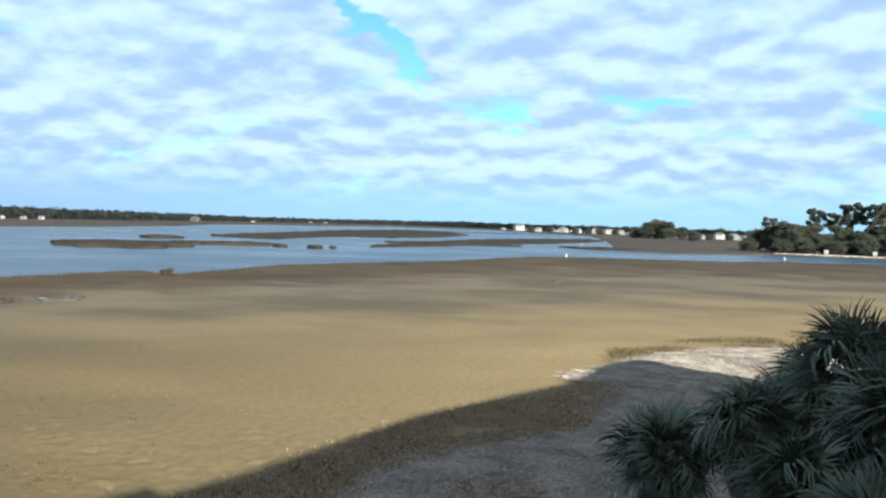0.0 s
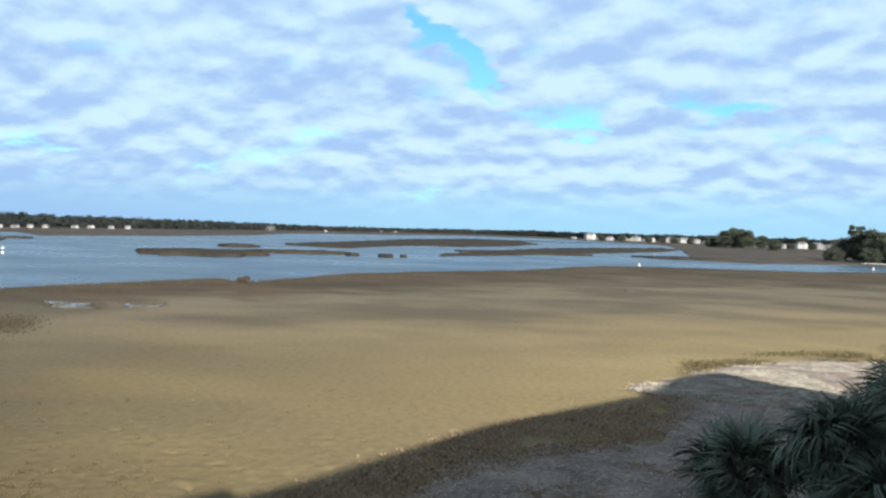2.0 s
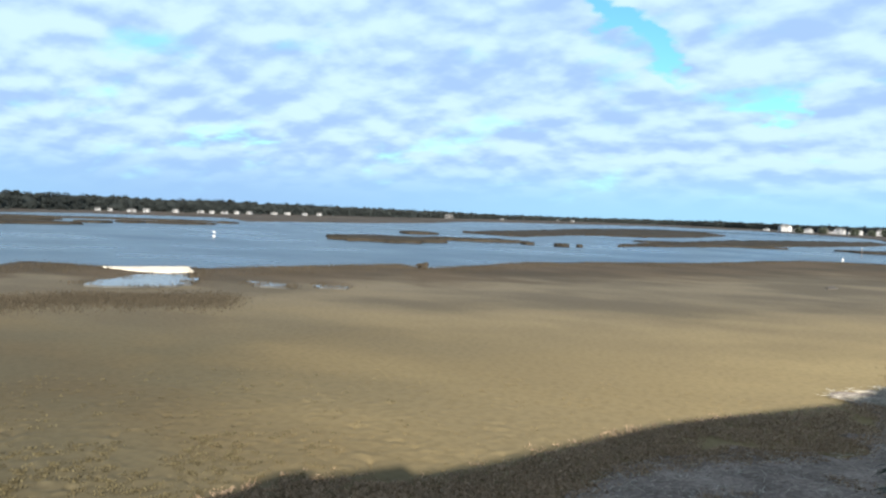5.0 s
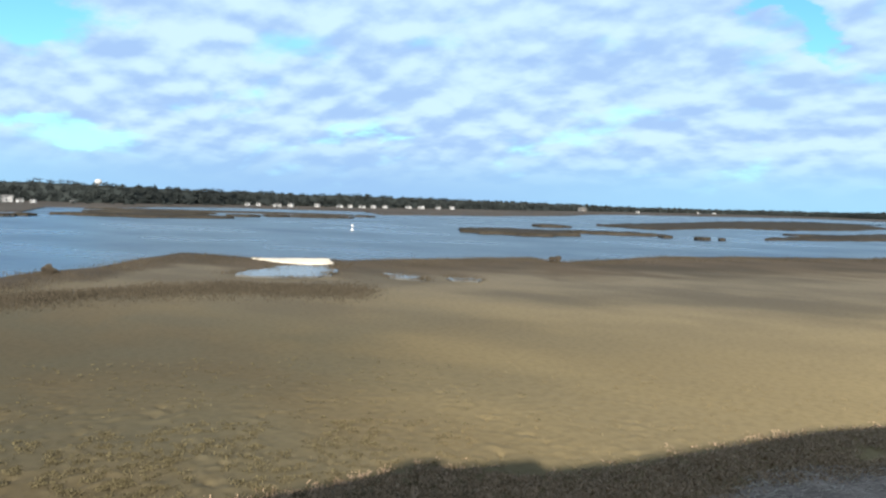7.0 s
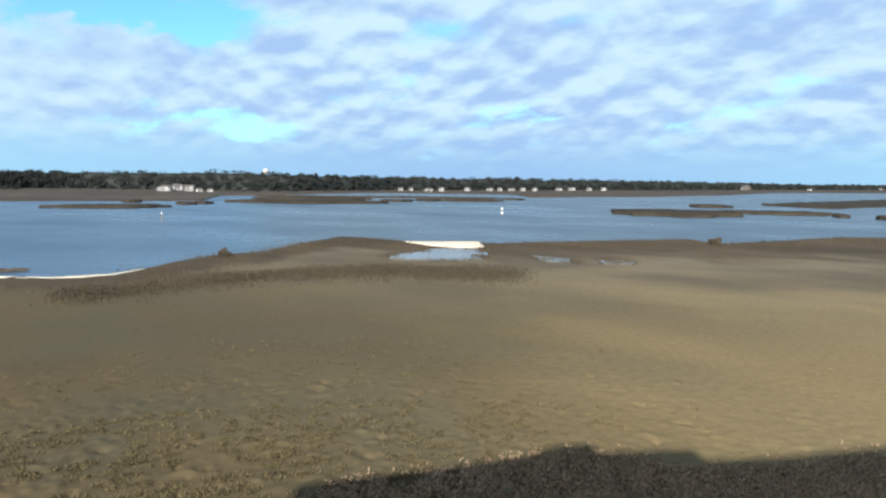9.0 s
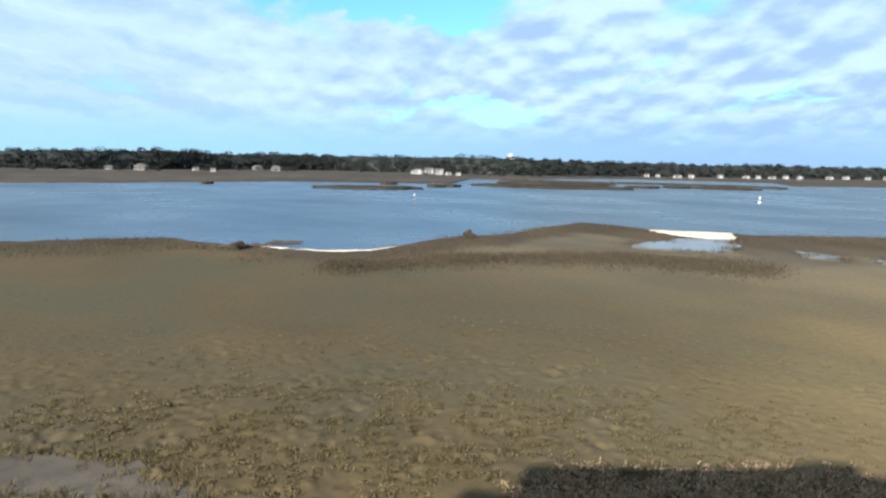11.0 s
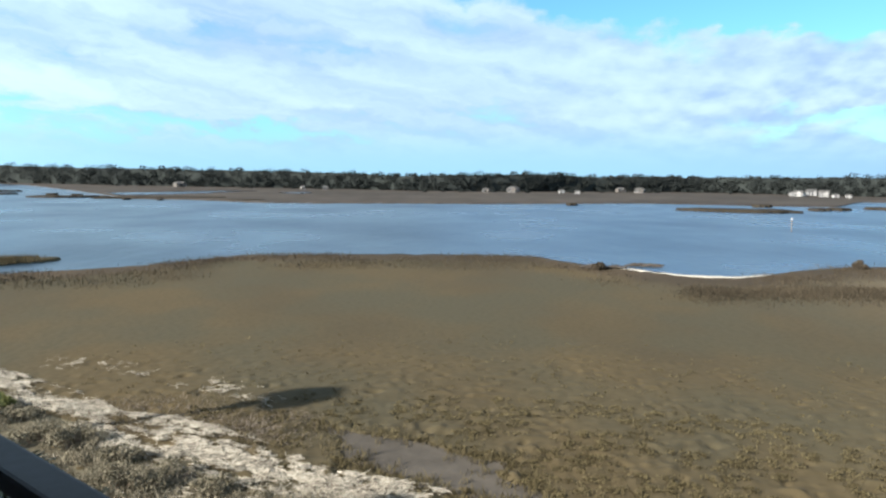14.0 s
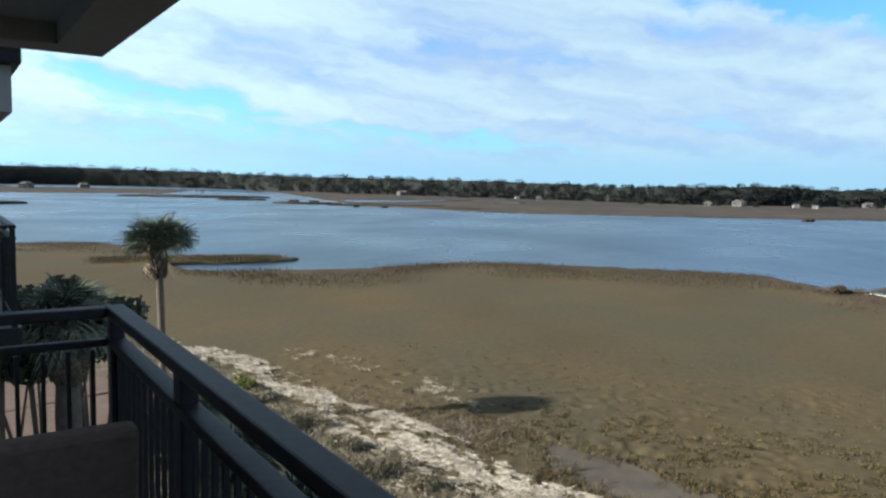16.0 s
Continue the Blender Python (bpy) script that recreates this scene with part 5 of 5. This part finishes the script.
part("stem", bm_mesh("stem", bm, WHITE, smooth=True), tower)


def channel_mark(az, r, high, label, board=True):
    ob = empty("channel_marker", Matrix.Translation(polar(az, r, -0.35)) @ pose(0, 0, 0, 0, 0, az), label, "channel marker", "marks in the creek")
    bm = bmesh.new()
    tube(bm, [(0, 0, -1.4), (0, 0, high * 0.5), (0.02, 0, high)], [0.13, 0.12, 0.10], 8)
    part("post", bm_mesh("post", bm, PILE), ob, "grey timber post")
    if board:
        part("board", box_mesh("board", MARKER, (-0.26, 0.26, -0.2, -0.14, high - 0.5, high + 0.1)), ob, "white board")
        part("board", box_mesh("board", MARKER, (-0.34, 0.34, -0.2, -0.14, high * 0.08, high * 0.40)), ob, "white board")
    else:
        part("cap", box_mesh("cap", MARKER, (-0.1, 0.1, -0.1, 0.1, high - 0.4, high + 0.1), bevel=0.02), ob, "pale painted cap")
    return ob


channel_mark(36.3, 238, 2.0, "white channel marker on a post in the creek")
channel_mark(61.8, 174, 2.9, "slim grey post with a pale top in the creek", board=False)
channel_mark(-10.7, 322, 3.6, "slim pale post in the far channel", board=False)


def buoy(az, r):
    ob = empty("buoy", Matrix.Translation(polar(az, r, -0.35)), "small white mooring buoy on the water", "buoy", "buoys")
    bm = bmesh.new()
    tube(bm, [(0, 0, -0.4), (0, 0, 0.0), (0, 0, 0.5), (0, 0, 1.0), (0, 0, 1.15)], [0.15, 0.34, 0.34, 0.2, 0.08], 12)
    part("float", bm_mesh("float", bm, MARKER, smooth=True), ob)


buoy(-9.6, 268)
buoy(-25.0, 342)


def driftwood(az, r, z, size, label, seed):
    """A tangle of weathered branches, each a bent tapered stick of its own."""
    local = random.Random(seed)
    ob = empty("driftwood", Matrix.Translation(polar(az, r, z)) @ pose(0, 0, 0, 0, 0, az), label, "driftwood")
    for k in range(7):
        a, x = local.uniform(-0.5, 0.5), local.uniform(-1, 1) * size
        bm = bmesh.new()
        tube(bm, [(x - math.cos(a) * size, math.sin(a) * size * 0.4 - 0.2, local.uniform(-0.05, 0.1)), (x, 0, local.uniform(0.1, 0.5) * size * 0.5), (x + math.cos(a) * size, local.uniform(-0.3, 0.3) * size, local.uniform(0, 0.7) * size * 0.4)],
             [0.12, 0.16, 0.06], 6)
        part("branch", bm_mesh("branch", bm, SNAG), ob)
    return ob


driftwood(74.6, 86.6, 0.25, 1.5, "dark tangle of driftwood on the shore", 1)
driftwood(71.8, 95.0, -0.40, 1.4, "dark snag lying in the shallow water", 2)
driftwood(-8.0, 27.5, 0.12, 0.5, "small dark log on the reed flat", 3)
bush_thing(57.3, 99.8, 1.0, 1.2, "dark low bush at the creek edge", 31, DEAD_LEAF)
bush_thing(20.5, 130.6, 1.1, 1.2, "dark low bush at the creek edge", 32, DEAD_LEAF)
bush_thing(75.0, 85.4, 1.0, 0.9, "dark low bush at the creek edge", 33, DEAD_LEAF)


def van(az, r, turn):
    ob = empty("camper_van", Matrix.Translation(polar(az, r, 0.42)) @ pose(0, 0, 0, 0, 0, turn), "white camper van parked below the trees", "van", "parked vans")
    part("body", box_mesh("body", WHITE, (-2.6, 2.6, -1.0, 1.0, 0.5, 2.5), bevel=0.18), ob)
    for x in (-1.7, 1.7):
        for y in (-0.95, 0.95):
            bm = bmesh.new()
            tube(bm, [(x, y - 0.12, 0.36), (x, y + 0.12, 0.36)], [0.36, 0.36], 12)
            part("wheel", bm_mesh("wheel", bm, RAIL), ob)
    for x in (-1.5, 0.0, 1.5):
        part("window", box_mesh("window", GLASS, (x - 0.5, x + 0.5, -1.02, 1.02, 1.5, 2.1)), ob)


van(-30.5, 436, 60)
van(-27.6, 432, 60)

# ---- the building and the balcony: x along the front, y outwards, z up ----
FRONT = pose(0, 0, 0, 0, 0, 48)
DECK, TOP = 8.93, 10.0


def placed(ob):
    ob.matrix_basis = FRONT
    return ob


wall = placed(new("wall_front", box_mesh("wall_front", STUCCO, (-11.2, 44.8, -2.0, -1.7, 0, 12.8))))
tagged(wall, "plain grey stucco front of the apartment building", "wall", kind="structure")
for name, size in (("wall_back", (-11.2, 44.8, -14.3, -14.0, 0, 12.8)), ("wall_end_west", (-11.5, -11.2, -14.3, -1.7, 0, 12.8)), ("wall_end_east", (44.8, 45.1, -14.3, -1.7, 0, 12.8))):
    tagged(placed(new(name, box_mesh(name, STUCCO, size))), "plain grey stucco wall of the building", "wall", kind="structure")
ROOF_LINE = ((-10.3, 13.1), (-9.7, 13.25), (-5.7, 13.75), (-2.6, 14.25), (-1.6, 14.7), (-0.2, 14.72), (0.1, 14.25), (3.9, 14.2), (4.2, 13.6), (7.5, 13.65), (12.8, 14.05), (18.7, 14.5), (26, 14.3), (32.6, 14.1), (36, 14.4), (39, 15.0), (44.3, 14.65), (44.8, 14.3))
bm = bmesh.new()
add_box(bm, -10.4, 44.8, -14.4, 0.75, 12.8, 13.0)
rings = [[bm.verts.new((x, y, z)) for y, z in ((0.3, 13.0), (0.75, 13.0), (0.75, top), (0.3, top))] for x, top in ROOF_LINE]
for low, high in zip(rings, rings[1:]):
    for k in range(4):
        bm.faces.new((low[k], low[(k + 1) % 4], high[(k + 1) % 4], high[k]))
bm.faces.new(rings[0])
bm.faces.new(rings[-1][::-1])
bmesh.ops.recalc_face_normals(bm, faces=bm.faces)
eaves = placed(new("roof", bm_mesh("roof", bm, ROOF)))
tagged(eaves, "flat grey roof with a low gabled parapet", "roof", kind="structure")

# unseen block past the front's end, added to throw shade on the palms
wing = placed(new("wall_wing", box_mesh("wall_wing", STUCCO, (-22.5, -11.52, -14.3, -2.0, 0, 10.6))))
tagged(wing, "unseen stucco block added to shade the palms", "wall", kind="structure")
deck = placed(new("floor", box_mesh("floor", CONCRETE, (-3.28, 1.1, -1.7, 0.66, DECK - 0.2, DECK), bevel=0.01)))
tagged(deck, "grey concrete balcony deck", "floor", kind="structure")
bm = bmesh.new()
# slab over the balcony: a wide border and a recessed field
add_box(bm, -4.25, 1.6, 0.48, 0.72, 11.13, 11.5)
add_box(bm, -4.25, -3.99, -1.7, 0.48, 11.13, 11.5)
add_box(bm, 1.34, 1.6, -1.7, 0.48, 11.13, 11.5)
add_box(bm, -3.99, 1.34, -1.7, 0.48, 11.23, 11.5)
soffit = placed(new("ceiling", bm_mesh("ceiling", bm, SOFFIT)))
tagged(soffit, "brown-grey stucco underside of the balcony above", "ceiling", kind="structure")


def baluster_mesh(low, high):
    return box_mesh("baluster", RAIL, (-0.0075, 0.0075, -0.0075, 0.0075, low, high))


def railing(x0, x1, front, back, label, sides=(True, True), step=0.086):
    """A painted railing: flat cap, lower rail, bottom rail, posts and close balusters, round three sides of a deck."""
    rail = tagged(placed(new("balcony_railing")), label, "railing", "balcony railings")
    y = front - 0.036
    part("cap_rail", box_mesh("cap_rail", RAIL, (x0, x1, front - 0.072, front, TOP - 0.04, TOP), bevel=0.008), rail, "wide flat dark cap rail")
    part("mid_rail", box_mesh("mid_rail", RAIL, (x0, x1, y - 0.033, y + 0.033, TOP - 0.155, TOP - 0.125), bevel=0.006), rail)
    part("bottom_rail", box_mesh("bottom_rail", RAIL, (x0, x1, y - 0.02, y + 0.02, DECK + 0.08, DECK + 0.12), bevel=0.006), rail)
    bar = baluster_mesh(DECK + 0.12, TOP - 0.165)
    post = box_mesh("post", RAIL, (-0.038, 0.038, -0.026, 0.026, DECK - 0.02, TOP - 0.04), bevel=0.005)
    spots = int((x1 - x0) / step)
    for k in range(1, spots):
        b = part("baluster", bar, rail)
        b.location = (x0 + (x1 - x0) * k / spots, y, 0)
    for x in [x0 + 0.04 + (x1 - x0 - 0.08) * k / round((x1 - x0) / 1.02) for k in range(round((x1 - x0) / 1.02) + 1)]:
        p = part("post", post, rail)
        p.location = (x, y, 0)
    for x, built in ((x0 + 0.04, sides[0]), (x1 - 0.04, sides[1])):
        if not built:
            continue
        part("side_cap_rail", box_mesh("side_cap_rail", RAIL, (x - 0.04, x + 0.04, back, front - 0.074, TOP - 0.04, TOP), bevel=0.008), rail)
        part("side_mid_rail", box_mesh("side_mid_rail", RAIL, (x - 0.02, x + 0.02, back, y - 0.035, TOP - 0.155, TOP - 0.125), bevel=0.006), rail)
        part("side_bottom_rail", box_mesh("side_bottom_rail", RAIL, (x - 0.018, x + 0.018, back, y - 0.024, DECK + 0.08, DECK + 0.12), bevel=0.006), rail)
        count = int((front - back) / step)
        for k in range(1, count):
            b = part("baluster", bar, rail)
            b.location = (x, back + (y - back) * k / count, 0)
    return rail


railing(-3.13, 0.98, 0.59, -1.68, "dark charcoal metal balcony railing with close balusters")
# the next balcony along the front
part_deck = placed(new("floor_next", box_mesh("floor_next", RAIL, (-11.3, -8.7, -1.7, 0.66, DECK - 0.2, DECK), bevel=0.01)))
tagged(part_deck, "dark deck edge of the next balcony, in the rail's material", "floor", kind="structure")
railing(-11.2, -8.72, 0.63, -1.68, "dark railing of the next balcony along", step=0.1)
upper = placed(new("ceiling_next", box_mesh("ceiling_next", STUCCO, (-11.3, -8.75, -1.7, 0.63, 11.15, 11.62))))
tagged(upper, "light grey slab edge of the balcony above the next one", "ceiling", kind="structure")
upper_rail = placed(new("wall_parapet_next", box_mesh("wall_parapet_next", RAIL, (-11.3, -8.55, -1.7, 0.71, 11.62, 11.9), bevel=0.02)))
tagged(upper_rail, "dark band along the edge of the upper balcony", "wall", kind="structure")


def patio_chair(x, y, turn):
    """A brown sling chair: a rounded, slightly dished back, a seat, arms and four legs."""
    chair = empty("patio_chair", FRONT @ pose(x, y, DECK, 0, 0, turn), "dark brown upholstered patio chair on the balcony", "chair")

    def pad(name, w, h, thick, m, label):
        bm = bmesh.new()
        rings = []
        for y, inset in ((-thick / 2, 0.02), (-thick / 2 + 0.006, 0.008), (-thick / 4, 0.0), (thick / 4, 0.0), (thick / 2 - 0.006, 0.008), (thick / 2, 0.02)):
            ring = []
            for cx, cz, turn_at in ((w / 2, h, 0), (-w / 2, h, 90), (-w / 2, 0, 180), (w / 2, 0, 270)):
                for k in range(5):
                    a = radians(turn_at + 22.5 * k)
                    sx, sz = math.copysign(1, cx), (1 if cz else -1)
                    ring.append(bm.verts.new((cx - sx * 0.03 + (0.03 - inset) * math.cos(a), y, cz - sz * 0.03 + (0.03 - inset) * math.sin(a))))
            rings.append(ring)
        for low, high in zip(rings, rings[1:]):
            for k in range(len(low)):
                j = (k + 1) % len(low)
                bm.faces.new((low[k], low[j], high[j], high[k]))
        bm.faces.new(rings[0])
        bm.faces.new(rings[-1])
        bmesh.ops.recalc_face_normals(bm, faces=bm.faces)
        bm.transform(m)
        return part(name, bm_mesh(name, bm, SLING, smooth=False), chair, label)

    pad("backrest", 0.62, 0.55, 0.07, pose(0, -0.26, 0.36, 10, 0, 0), "brown padded backrest")
    pad("seat", 0.60, 0.56, 0.07, pose(0, 0.26, 0.38, 90, 0, 0), "brown padded seat")
    for x_leg in (-0.28, 0.28):
        for y_leg in (-0.27, 0.27):
            bm = bmesh.new()
            tube(bm, [(x_leg, y_leg, 0), (x_leg, y_leg * 0.95, 0.38)], [0.014, 0.016], 8)
            part("leg", bm_mesh("leg", bm, RAIL), chair)
        bm = bmesh.new()
        tube(bm, [(x_leg * 1.1, -0.28, 0.60), (x_leg * 1.1, 0.1, 0.61), (x_leg * 1.1, 0.26, 0.58), (x_leg * 1.05, 0.27, 0.36)], [0.016, 0.018, 0.016, 0.014], 8)
        part("arm", bm_mesh("arm", bm, RAIL), chair)
    return chair


patio_chair(-2.46, 0.12, 90)
